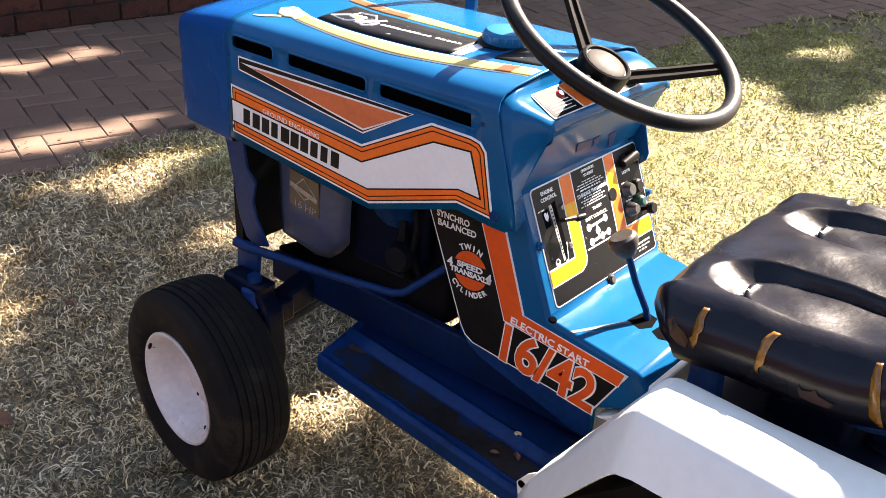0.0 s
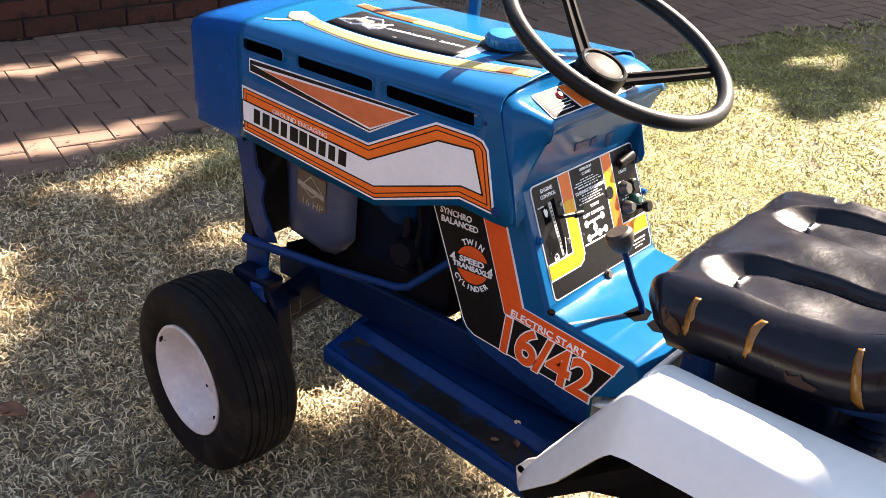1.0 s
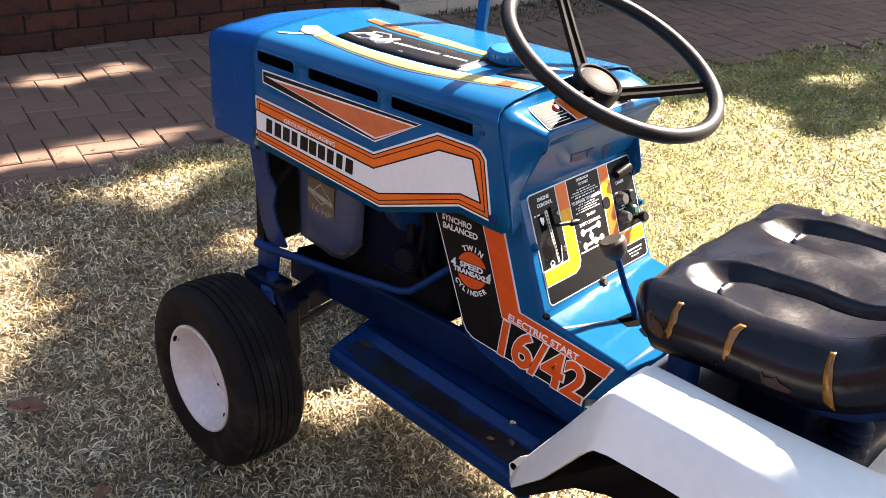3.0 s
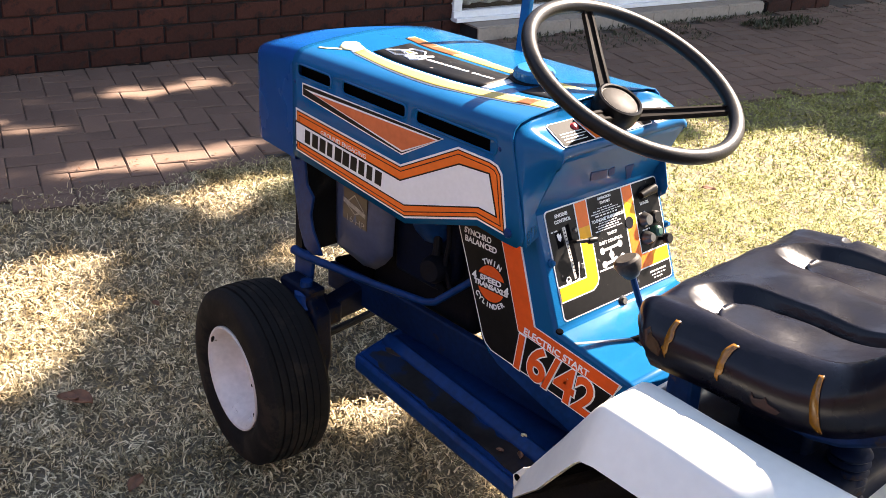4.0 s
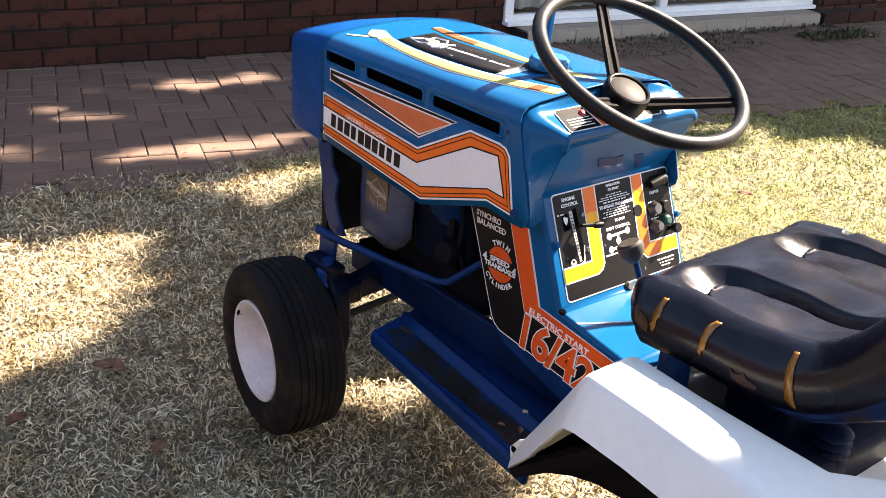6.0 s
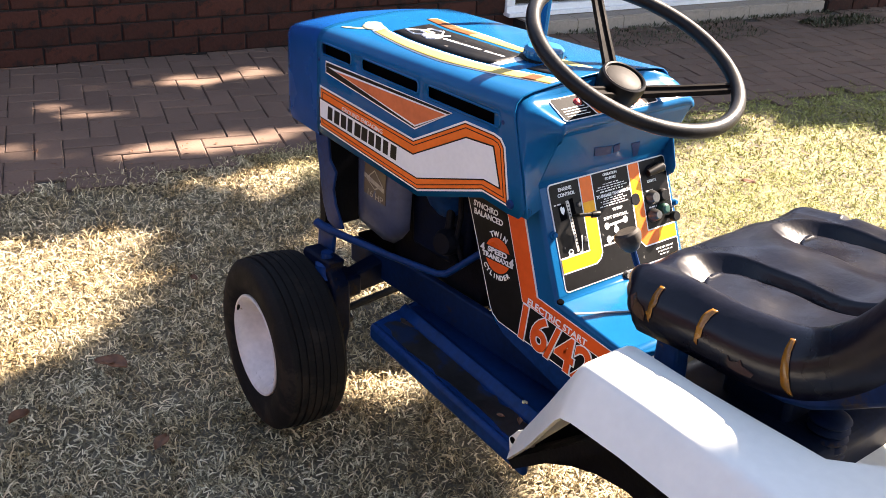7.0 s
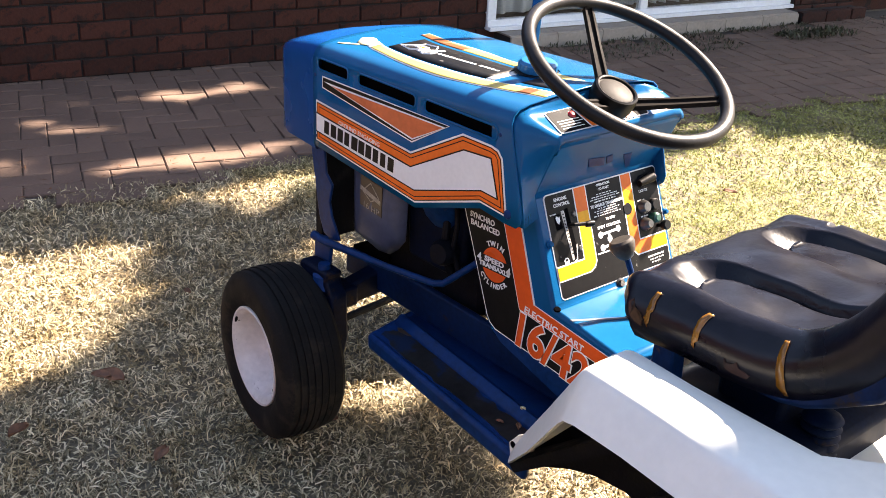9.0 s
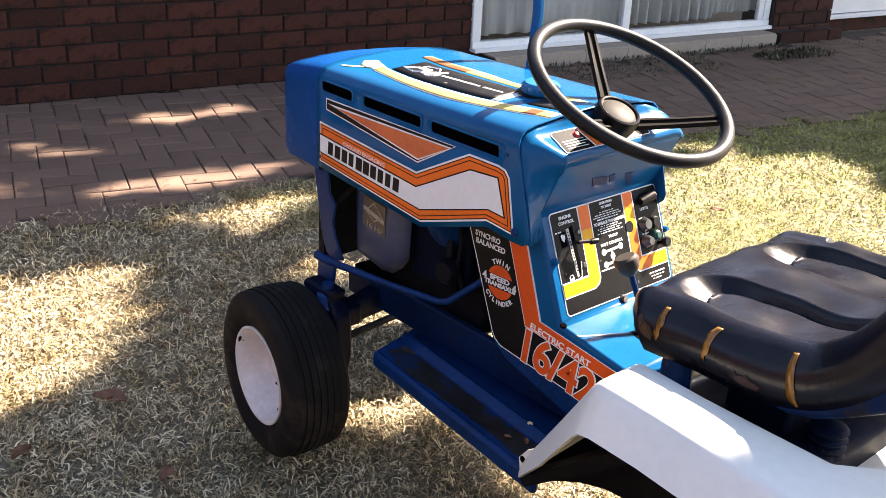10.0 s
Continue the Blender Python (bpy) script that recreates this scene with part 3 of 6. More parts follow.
dash = part("dash_panel", dprism(rounded(0.074, 0.362, 0.004, 0.186, 0.008), 0.0, 0.0016), D_WHITE, mower, "dashboard decal panel with controls", smooth=False)
part("panel_field", dprism(rounded(0.0762, 0.3598, 0.0062, 0.1838, 0.0065), 0.0016, 0.0022), D_SCUFF, dash, "scuffed black decal field", smooth=False)
# orange and yellow bands, each on a white keyline
for pts_w, bands in (
    ([(0.1435, 0.0062), (0.1755, 0.0062), (0.1725, 0.139), (0.166, 0.149), (0.154, 0.155), (0.0762, 0.155), (0.0762, 0.1275), (0.1415, 0.1275)],
     [(D_ORANGE, [(0.146, 0.0062), (0.173, 0.0062), (0.172, 0.048), (0.1452, 0.048)]),
      (D_YELLOW, [(0.1452, 0.048), (0.172, 0.048), (0.170, 0.138), (0.164, 0.147), (0.153, 0.1527), (0.0762, 0.1527), (0.0762, 0.130), (0.1437, 0.130)])]),
    ([(0.2635, 0.0062), (0.293, 0.0062), (0.2905, 0.1265), (0.3598, 0.1265), (0.3598, 0.155), (0.277, 0.155), (0.2605, 0.1375)],
     [(D_ORANGE, [(0.266, 0.0062), (0.2905, 0.0062), (0.290, 0.042), (0.2655, 0.028)]),
      (D_YELLOW, [(0.2655, 0.028), (0.290, 0.042), (0.2895, 0.068), (0.265, 0.084)]),
      (D_ORANGE, [(0.265, 0.084), (0.2895, 0.068), (0.288, 0.129), (0.318, 0.129), (0.312, 0.1525), (0.278, 0.1525), (0.263, 0.1365)]),
      (D_YELLOW, [(0.318, 0.129), (0.3598, 0.129), (0.3598, 0.1525), (0.312, 0.1525)])])):
    part("keyline", dprism(pts_w, 0.0022, 0.0025), D_WHITE, dash, "white keyline", smooth=False)
    for m, pts in bands:
        part("band", dprism(pts, 0.0025, 0.0029), m, dash, "orange or yellow decal band", smooth=False)
part("keyline", dprism([(0.177, 0.128), (0.258, 0.128), (0.258, 0.1305), (0.177, 0.1305)], 0.0022, 0.0025), D_WHITE, dash, smooth=False)


def dash_text(body, y, v, size, width=None):
    return text_mesh(body, size, dface(y, v, 0.0026), (0, 1, 0), -DS, D_WHITE, "lettering", dash, "white printed words", width=width, depth=0.0002, bold=0.00022)


dash_text("ENGINE", 0.0955, 0.0190, 0.0080, 0.030)
dash_text("CONTROL", 0.0925, 0.0285, 0.0080, 0.039)
dash_text("OPERATION", 0.202, 0.0135, 0.0058, 0.034)
dash_text("TO START", 0.206, 0.0210, 0.0058, 0.027)
dash_text("SHIFT CONTROL", 0.187, 0.0875, 0.0072, 0.060)
dash_text("LIGHTS", 0.307, 0.046, 0.0065, 0.023)
dash_text("TO STOP", 0.211, 0.0755, 0.0065, 0.025)
dash_text("TO ENGAGE TRANSMISSION", 0.179, 0.0490, 0.0075, 0.082)
rb = random.Random(4)


def print_row(y0, y1, v, h):
    """A row of unreadable small print: word-length dashes in one mesh."""
    bm = bmesh.new()
    y = y0
    while y < y1 - 0.002:
        w = min(rb.uniform(0.004, 0.010), y1 - y)
        n = max(1, int(w / 0.0022))
        for k in range(n):
            a = y + w * k / n
            e = w / n * rb.uniform(0.6, 0.85)
            dprism([(a, v), (a + e, v), (a + e, v + h), (a, v + h)], 0.0022, 0.0025, bm)
        y += w + 0.0018
    part("print_line", bm, D_WHITE, dash, smooth=False)


for y0, y1, v, h in ((0.199, 0.240, 0.0265, 0.0016), (0.186, 0.254, 0.0305, 0.0016), (0.181, 0.257, 0.0345, 0.0016), (0.190, 0.246, 0.0385, 0.0022), 
                     (0.196, 0.243, 0.0515, 0.0018), (0.187, 0.252, 0.0555, 0.0018), (0.192, 0.247, 0.0595, 0.0018), (0.184, 0.255, 0.0635, 0.0018), 
                     (0.302, 0.348, 0.163, 0.003), (0.306, 0.346, 0.1695, 0.0022), (0.310, 0.334, 0.175, 0.0022), (0.300, 0.318, 0.059, 0.002), (0.302, 0.322, 0.0885, 0.0026), (0.081, 0.099, 0.0385, 0.0022)):
    print_row(y0, y1, v, h)
# gear-shift diagram: ringed positions joined by bars
for y, v in ((0.192, 0.098), (0.238, 0.096), (0.192, 0.121), (0.222, 0.120), (0.240, 0.119), (0.213, 0.109)):
    part("shift_mark", lathe([(0, 0.0026), (0.006, 0.0026), (0.006, 0.0022)], dface(y, v, 0), DN, 12), D_WHITE, dash)
for a in (((0.192, 0.096), (0.238, 0.094), (0.238, 0.0985), (0.192, 0.100)), ((0.192, 0.1185), (0.24, 0.1165), (0.24, 0.121), (0.192, 0.1235)), ((0.2105, 0.097), (0.2155, 0.097), (0.2155, 0.12), (0.2105, 0.12))):
    part("shift_bar", dprism(a, 0.0022, 0.0025), D_WHITE, dash, smooth=False)
# throttle: white scale, dark slot, symbols, lever
part("throttle_track", dprism([(0.1075, 0.0375), (0.1135, 0.0365), (0.1150, 0.040), (0.1200, 0.1235), (0.1150, 0.1250)], 0.0022, 0.0027), D_TRACK, dash, "scratched bright throttle track", smooth=False)
bm = bmesh.new()
for k in range(13):
    v = 0.0425 + 0.0058 * k
    y = 0.1098 + 0.00052 * k
    dprism([(y, v), (y + 0.0032, v - 0.0004), (y + 0.0032, v + 0.0018), (y, v + 0.0022)], 0.0027, 0.0029, bm)
part("scale", bm, D_BLACK, dash, "dark throttle scale marks", smooth=False)
part("throttle_slot", dprism([(0.1150, 0.036), (0.1245, 0.034), (0.1300, 0.118), (0.1215, 0.121)], 0.0022, 0.0026), M_PITCH, dash, smooth=False)
part("slot_edge", dprism([(0.1300, 0.100), (0.1318, 0.100), (0.1268, 0.1262), (0.1205, 0.1285), (0.1200, 0.1265), (0.1255, 0.1245)], 0.0022, 0.0027), D_WHITE, dash, smooth=False)
part("symbol_plate", dprism([(0.089, 0.042), (0.104, 0.040), (0.106, 0.066), (0.091, 0.068)], 0.0022, 0.0024), M_PITCH, dash, smooth=False)
part("symbol", dprism([(0.0925, 0.046), (0.0965, 0.0435), (0.0990, 0.047), (0.1020, 0.045), (0.1025, 0.052), (0.0985, 0.0585), (0.0945, 0.0545)], 0.0024, 0.0027), D_WHITE, dash, smooth=False)
part("symbol", dprism([(0.0945, 0.1205), (0.0985, 0.1165), (0.1035, 0.1170), (0.1065, 0.1215), (0.1060, 0.1260), (0.0960, 0.1275)], 0.0022, 0.0025), D_WHITE, dash, smooth=False)
part("symbol_shell", dprism([(0.0975, 0.1205), (0.1000, 0.1185), (0.1030, 0.1190), (0.1045, 0.1220), (0.0985, 0.1235)], 0.0025, 0.0028), D_BLACK, dash, smooth=False)
part("throttle_lever", tube([dface(0.119, 0.064, 0.0), dface(0.121, 0.064, 0.016), dface(0.146, 0.068, 0.022)], [0.003, 0.003, 0.004], 8), M_BLACK, dash, "black throttle lever")
part("throttle_knob", lathe([(0, 0.010), (0.005, 0.008), (0.006, 0.0), (0.005, -0.008), (0, -0.01)], dface(0.150, 0.069, 0.023), (0.2, 1, 0), 12), M_BLACK, dash)
for y, v in ((0.137, 0.048), (0.137, 0.108)):
    part("screw", lathe([(0, 0.005), (0.0035, 0.005), (0.005, 0.002)], dface(y, v, 0), DN, 10), M_SWITCH, dash)
part("hole", lathe([(0, 0.0032), (0.0105, 0.0032), (0.0115, 0.0022)], dface(0.271, 0.068, 0), DN, 18), M_DARK, dash, "empty round switch hole")
# switches on the right-hand field
headlamp_switch = part("switch", tube([dface(0.306, 0.029, 0.009), dface(0.330, 0.025, 0.011), dface(0.340, 0.0235, 0.011)], [0.006, 0.0085, 0.0095], 14), M_BLACK, dash, "black lever switch")
part("switch_lens", lathe([(0, 0.004), (0.006, 0.0035), (0.0085, 0.0), (0.0085, -0.003)], dface(0.342, 0.0232, 0.0115), (0.35, 0.9, 0.15), 14), M_STEEL, headlamp_switch, "scratched chrome end")
part("switch_boot", lathe([(0, 0.006), (0.010, 0.005), (0.013, 0.002)], dface(0.318, 0.028, 0), DN, 14), M_DARK, headlamp_switch)
part("ignition_switch", lathe([(0, 0.014), (0.009, 0.014), (0.012, 0.008), (0.014, 0.002)], dface(0.312, 0.073, 0), DN, 18), M_SWITCH, dash, "dull steel ignition switch")
part("switch", lathe([(0, 0.012), (0.009, 0.012), (0.0115, 0.009), (0.012, 0.002)], dface(0.338, 0.074, 0), DN, 16), M_BLACK, dash, "dark worn switch")
part("light_switch", lathe([(0, 0.018), (0.007, 0.018), (0.010, 0.012), (0.013, 0.002)], dface(0.308, 0.104, 0), DN, 16), M_SWITCH, dash, "worn steel switch nut")
M_GREEN = mat("green_plastic", (0.012, 0.06, 0.04), 0.35, var=0.2, scale=20)
part("lamp_lens", lathe([(0, 0.018), (0.006, 0.0175), (0.0095, 0.014), (0.0105, 0.002)], dface(0.332, 0.098, 0), DN, 16), M_GREEN, dash, "dark green indicator lens")
part("choke_knob", lathe([(0, 0.026), (0.008, 0.026), (0.0095, 0.023), (0.0095, 0.016), (0.004, 0.014), (0.004, 0.002)], dface(0.343, 0.114, 0), DN, 16), M_BLACK, dash, "black choke knob")
for y, v, r in ((0.069, 0.086, 0.007), (0.219, 0.192, 0.010), (0.369, 0.094, 0.006), (0.369, 0.02, 0.005)):
    part("fixing", lathe([(0, 0.008), (r * 0.6, 0.008), (r * 0.7, 0.004), (r, 0.003), (r, -0.001)], dface(y, v, 0), DN, 10), M_SWITCH if r > 0.009 else M_BLUE, dash)

# upper instrument panel
T0, TS = Vector((0.538, 0, 0.8240)), Vector((0.053, 0, -0.0275)).normalized()
TN = Vector((-TS.z, 0, TS.x))


def tprism(pts, h0, h1):
    bm = bmesh.new()
    A = [bm.verts.new(T0 + TS * v + Vector((0, y, 0)) + TN * h0) for y, v in pts]
    B = [bm.verts.new(T0 + TS * v + Vector((0, y, 0)) + TN * h1) for y, v in pts]
    bm.faces.new(A)
    bm.faces.new(B[::-1])
    for i in range(len(pts)):
        j = (i + 1) % len(pts)
        bm.faces.new((A[i], A[j], B[j], B[i]))
    return bm


top_panel = part("top_panel", tprism(rounded(0.066, 0.282, 0.0045, 0.0545, 0.005), 0.0004, 0.0014), D_WHITE, mower, "upper instrument decal", smooth=False)
part("panel_field", tprism(rounded(0.068, 0.280, 0.0062, 0.0528, 0.004), 0.0014, 0.002), D_MATTE, top_panel, "black decal field", smooth=False)
part("band", tprism([(0.127, 0.0062), (0.157, 0.0062), (0.168, 0.0528), (0.136, 0.0528)], 0.002, 0.0023), D_WHITE, top_panel, smooth=False)
part("band", tprism([(0.130, 0.0062), (0.154, 0.0062), (0.165, 0.0528), (0.139, 0.0528)], 0.0023, 0.0027), D_ORANGE, top_panel, smooth=False)
part("band", tprism([(0.214, 0.0062), (0.238, 0.0062), (0.250, 0.0528), (0.224, 0.0528)], 0.002, 0.0025), D_ORANGE, top_panel, smooth=False)
part("warning_lamp", lathe([(0, 0.007), (0.005, 0.006), (0.0075, 0.002), (0.009, 0.001)], T0 + TS * 0.021 + Vector((0, 0.118, 0)), TN, 14), mat("red_lens", (0.45, 0.03, 0.03), 0.25), top_panel, "small red warning lamp")
for k, w in enumerate((0.05, 0.055, 0.046, 0.05)):
    part("print_line", tprism([(0.076, 0.029 + k * 0.0055), (0.076 + w, 0.029 + k * 0.0055), (0.076 + w, 0.0305 + k * 0.0055), (0.076, 0.0305 + k * 0.0055)], 0.002, 0.0023), D_WHITE, top_panel, smooth=False)

# ---- gear lever on the tunnel ----
gear = part("gear_lever", tube([(0.716, 0.180, 0.470), (0.708, 0.178, 0.505), (0.690, 0.168, 0.548), (0.678, 0.152, 0.600)], 0.0052, 10), M_BLUED, mower, "blue bent gear lever")
part("knob", lathe([(0, 0.016), (0.017, 0.0155), (0.0215, 0.012), (0.0225, 0.006), (0.019, -0.006), (0.012, -0.017), (0.007, -0.02), (0, -0.02)], (0.674, 0.147, 0.613), (-0.35, -0.25, 0.9), 24), M_KNOB, gear, "dusty black plastic knob lightened as if sunlit")
# flat near-black patches stand in for the shade inside the two openings
part("gate", on_tunnel([(0.694, 0.150), (0.699, 0.187), (0.708, 0.193), (0.722, 0.192), (0.728, 0.166), (0.718, 0.147)], 0.0007), M_PITCH, mower, "dark gear gate opening", smooth=False)
part("gate", on_tunnel([(0.733, 0.157), (0.734, 0.174), (0.750, 0.185), (0.766, 0.180), (0.766, 0.160), (0.749, 0.149)], 0.0007), M_PITCH, mower, "dark latch opening", smooth=False)

# ---- side decals ----
def strip(pts, y0=-0.001, y1=0.0, name="decal", m=D_WHITE, label="", parent=None):
    return part(name, prism(pts, "y", y0, y1), m, parent or HOOD, label, smooth=False)


def inset_poly(pts, d):
    """Moves each edge of a polygon inwards by d."""
    n = len(pts)
    area = sum(pts[i][0] * pts[(i + 1) % n][1] - pts[(i + 1) % n][0] * pts[i][1] for i in range(n))
    s = 1 if area > 0 else -1
    out = []
    for i in range(n):
        p, q, r = Vector(pts[i - 1]), Vector(pts[i]), Vector(pts[(i + 1) % n])
        e1, e2 = (q - p).normalized(), (r - q).normalized()
        n1, n2 = Vector((-e1.y, e1.x)) * s, Vector((-e2.y, e2.x)) * s
        b = (n1 + n2)
        b = b / max(b.dot(n1), 0.35)
        out.append(tuple(q + b * d))
    return out


ARROW = [(0.003, 0.768), (0.391, 0.7705), (0.290, 0.713), (0.003, 0.744)]
arrow = strip(ARROW, name="arrow_decal", y0=-0.0008, y1=0.0004, label="faded arrow decal")
part("arrow_field", prism(inset_poly(ARROW, 0.0025), "y", -0.0012, -0.0008), D_BLACK, arrow, smooth=False)
part("arrow_key", prism([(0.010, 0.7585), (0.381, 0.7655), (0.291, 0.7185)], "y", -0.0016, -0.0012), D_WHITE, arrow, smooth=False)
part("arrow_fill", prism([(0.036, 0.7555), (0.374, 0.763), (0.292, 0.722)], "y", -0.002, -0.0016), D_RUST, arrow, "faded orange arrow", smooth=False)

LAB = [(-0.019, 0.715), (0.287, 0.695), (0.425, 0.7675), (0.497, 0.7675), (0.514, 0.764), (0.525, 0.752), (0.544, 0.656), (0.478, 0.661), (0.304, 0.602), (-0.019, 0.631)]
WIN = [(-0.0165, 0.688), (0.289, 0.666), (0.431, 0.7395), (0.498, 0.7445), (0.519, 0.682), (0.480, 0.684), (0.302, 0.627), (-0.0165, 0.652)]
label = strip(LAB, name="side_decal", y0=-0.0008, y1=0.0004, label="orange, white and black side stripe decal")
part("orange_field", prism(inset_poly(LAB, 0.0035), "y", -0.0012, -0.0008), D_ORANGE, label, "orange stripe", smooth=False)


def outline_band(pts, d, w, y0, y1):
    """Closed ring of width w, d inside a polygon."""
    a, b = inset_poly(pts, d), inset_poly(pts, d + w)
    bm = bmesh.new()
    n = len(pts)
    for k in range(n):
        j = (k + 1) % n
        for quad in (((a[k], y0), (a[j], y0), (b[j], y0), (b[k], y0)), ((a[k], y0), (a[k], y1), (a[j], y1), (a[j], y0)), ((b[k], y0), (b[k], y1), (b[j], y1), (b[j], y0))):
            bm.faces.new([bm.verts.new((p[0], y, p[1])) for p, y in quad])
    return bm


part("black_line", outline_band(LAB, 0.0035, 0.0018, -0.0015, -0.0012), D_BLACK, label, smooth=False)
part("black_line", outline_band(LAB, 0.0105, 0.0016, -0.0015, -0.0012), D_BLACK, label, smooth=False)
part("white_field", prism(WIN, "y", -0.0019, -0.0012), D_WHITE, label, "white decal field", smooth=False)
part("black_line", outline_band(WIN, -0.0022, 0.0024, -0.0021, -0.0012), D_BLACK, label, smooth=False)
# the maker's word as plain upright bars
bx, bz = Vector((0.2325, -0.0155)).normalized(), Vector((0.0155, 0.2325)).normalized()
for k in range(10):
    o = Vector((0.011, 0.6545)) + bx * (k * 0.0234)
    w = (0.0165, 0.018, 0.018, 0.0155, 0.020, 0.019, 0.018, 0.0165, 0.0155, 0.018)[k]
    shape = [o, o + bx * w, o + bx * w + bz * 0.0262, o + bz * 0.0262]
    part("print_bar", prism([tuple(p) for p in shape], "y", -0.0023, -0.0019), D_BLACK, label, smooth=False)
text_mesh("GROUND ENGAGING", 0.0125, (0.060, -0.0013, 0.6838), (0.132, 0, -0.0075), (0, 0, 1), D_WHITE, "lettering", label, "small white words", width=0.134, depth=0.0004)

BLK = [(0.379, 0.618), (0.459, 0.425), (0.468, 0.412), (0.484, 0.4035), (0.708, 0.3835), (0.760, 0.471), (0.577, 0.492), (0.526, 0.636)]
YP = 0.052
model = part("pedestal_decal", prism(BLK, "y", YP - 0.0008, YP + 0.001), D_WHITE, pedestal, "black and red pedestal decal", smooth=False)
# thin darker blue strip laid along the pedestal's lower edge
part("lower_dark_strip", prism([(0.478, 0.400), (0.500, 0.385), (0.680, 0.338), (0.708, 0.338), (0.708, 0.386), (0.484, 0.406)], "y", YP - 0.0006, YP + 0.002), M_BLUED, pedestal, "dark blue lower edge of the pedestal", smooth=False)
part("black_field", prism(inset_poly(BLK, 0.0024), "y", YP - 0.0012, YP - 0.0008), D_BLACK, model, smooth=False)
RED = [(0.481, 0.631), (0.5255, 0.635), (0.5755, 0.4935), (0.757, 0.4725), (0.747, 0.4465), (0.553, 0.468), (0.541, 0.4685)]
part("red_key", prism(RED, "y", YP - 0.0016, YP - 0.0012), D_WHITE, model, smooth=False)
part("red_stripe", prism(inset_poly(RED, 0.0018), "y", YP - 0.002, YP - 0.0016), D_RED, model, "red-orange stripe", smooth=False)


def ped_text(body, size, x, z, dx, dz, width, m=D_WHITE, h=0.0021, bold=0.0, lab="white printed words"):
    return text_mesh(body, size, (x, YP - h, z), (dx, 0, dz), (0, 0, 1), m, "lettering", model, lab, width=width, depth=0.0004, bold=bold)


ped_text("SYNCHRO", 0.0145, 0.4, 0.5985, 0.08, 0.001, 0.064, h=0.0014, bold=0.0003)
ped_text("BALANCED", 0.0145, 0.4025, 0.584, 0.08, 0.002, 0.075, h=0.0014, bold=0.0003)
part("disc", lathe([(0, 0.0016), (0.0325, 0.0016), (0.0325, 0.001)], (0.471, YP, 0.5275), (0, -1, 0), 36), D_RED, model, "red-orange disc")
part("disc_bar", prism([(0.4375, 0.5135), (0.507, 0.5165), (0.507, 0.5415), (0.4375, 0.5385)], "y", YP - 0.0021, YP - 0.0012), D_BLACK, model, smooth=False)
ped_text("4", 0.022, 0.4265, 0.523, 1, 0.03, 0.011, h=0.0024, bold=0.0005)
ped_text("4", 0.022, 0.5025, 0.5205, 1, 0.03, 0.011, h=0.0024, bold=0.0005)
ped_text("SPEED", 0.0135, 0.4455, 0.5285, 1, 0.04, 0.05, h=0.0024, bold=0.0004)
ped_text("TRANSAXLE", 0.0125, 0.4325, 0.5165, 1, 0.035, 0.079, h=0.0024, bold=0.0004)


def arc_text(word, r, a0, a1, size, flip):
    for k, ch in enumerate(word):
        a = radians(lerp(a0, a1, k / (len(word) - 1)))
        p = (0.471 + r * math.cos(a), 0.5275 + r * math.sin(a))
        t = (math.sin(a), -math.cos(a)) if not flip else (-math.sin(a), math.cos(a))
        u = (math.cos(a), math.sin(a)) if not flip else (-math.cos(a), -math.sin(a))
        text_mesh(ch, size, (p[0], YP - 0.0014, p[1]), (t[0], 0, t[1]), (u[0], 0, u[1]), D_WHITE, "letter", model, "white printed letter", depth=0.0004, align="CENTER", bold=0.0004)


arc_text("TWIN", 0.0350, 118, 66, 0.0135, False)
arc_text("CYLINDER", 0.0445, 224, 316, 0.0125, True)
ped_text("ELECTRIC START", 0.0165, 0.553, 0.4715, 0.128, -0.0135, 0.142, h=0.0022, bold=0.0003)
for m, h, bold, lab in ((D_WHITE, 0.0022, 0.0046, "large white outline of the model figures"), (D_RED, 0.0028, 0.0023, "large red model figures")):
    text_mesh("16/42", 0.091, (0.5245, YP - h, 0.4045), (0.16, 0, -0.0165), (0.0, 0, 1), m, "lettering", model, lab, width=0.171 if m == D_RED else 0.176, depth=0.0004, bold=bold, spacing=0.95)



# ---- hood-top decals: bands that follow the hood from front to rear ----
def hood_top_z(x, y):
    lift = lerp(-0.006, 0.006, (x + 0.03) / 0.6)
    y = min(y, 2 * YC - y)
    return lift + (lerp(0.829, 0.834, (y - 0.018) / 0.022) if y < 0.04 else lerp(0.834, 0.840, (y - 0.04) / 0.06) if y < 0.10 else lerp(0.840, 0.844, (y - 0.10) / 0.112))


def hood_band(left, right, m, name, h, label="", x0=0.02, x1=0.530, parent=None):
    rows = []
    for k in range(25):
        x = lerp(x0, x1, k / 24)
        a, b = spline_at(left, x), spline_at(right, x)
        rows.append([(x, lerp(a, b, j / 4), hood_top_z(x, lerp(a, b, j / 4)) + h) for j in range(5)])
    return part(name, grid(rows), m, parent or HOOD, label, solid=0.0005)


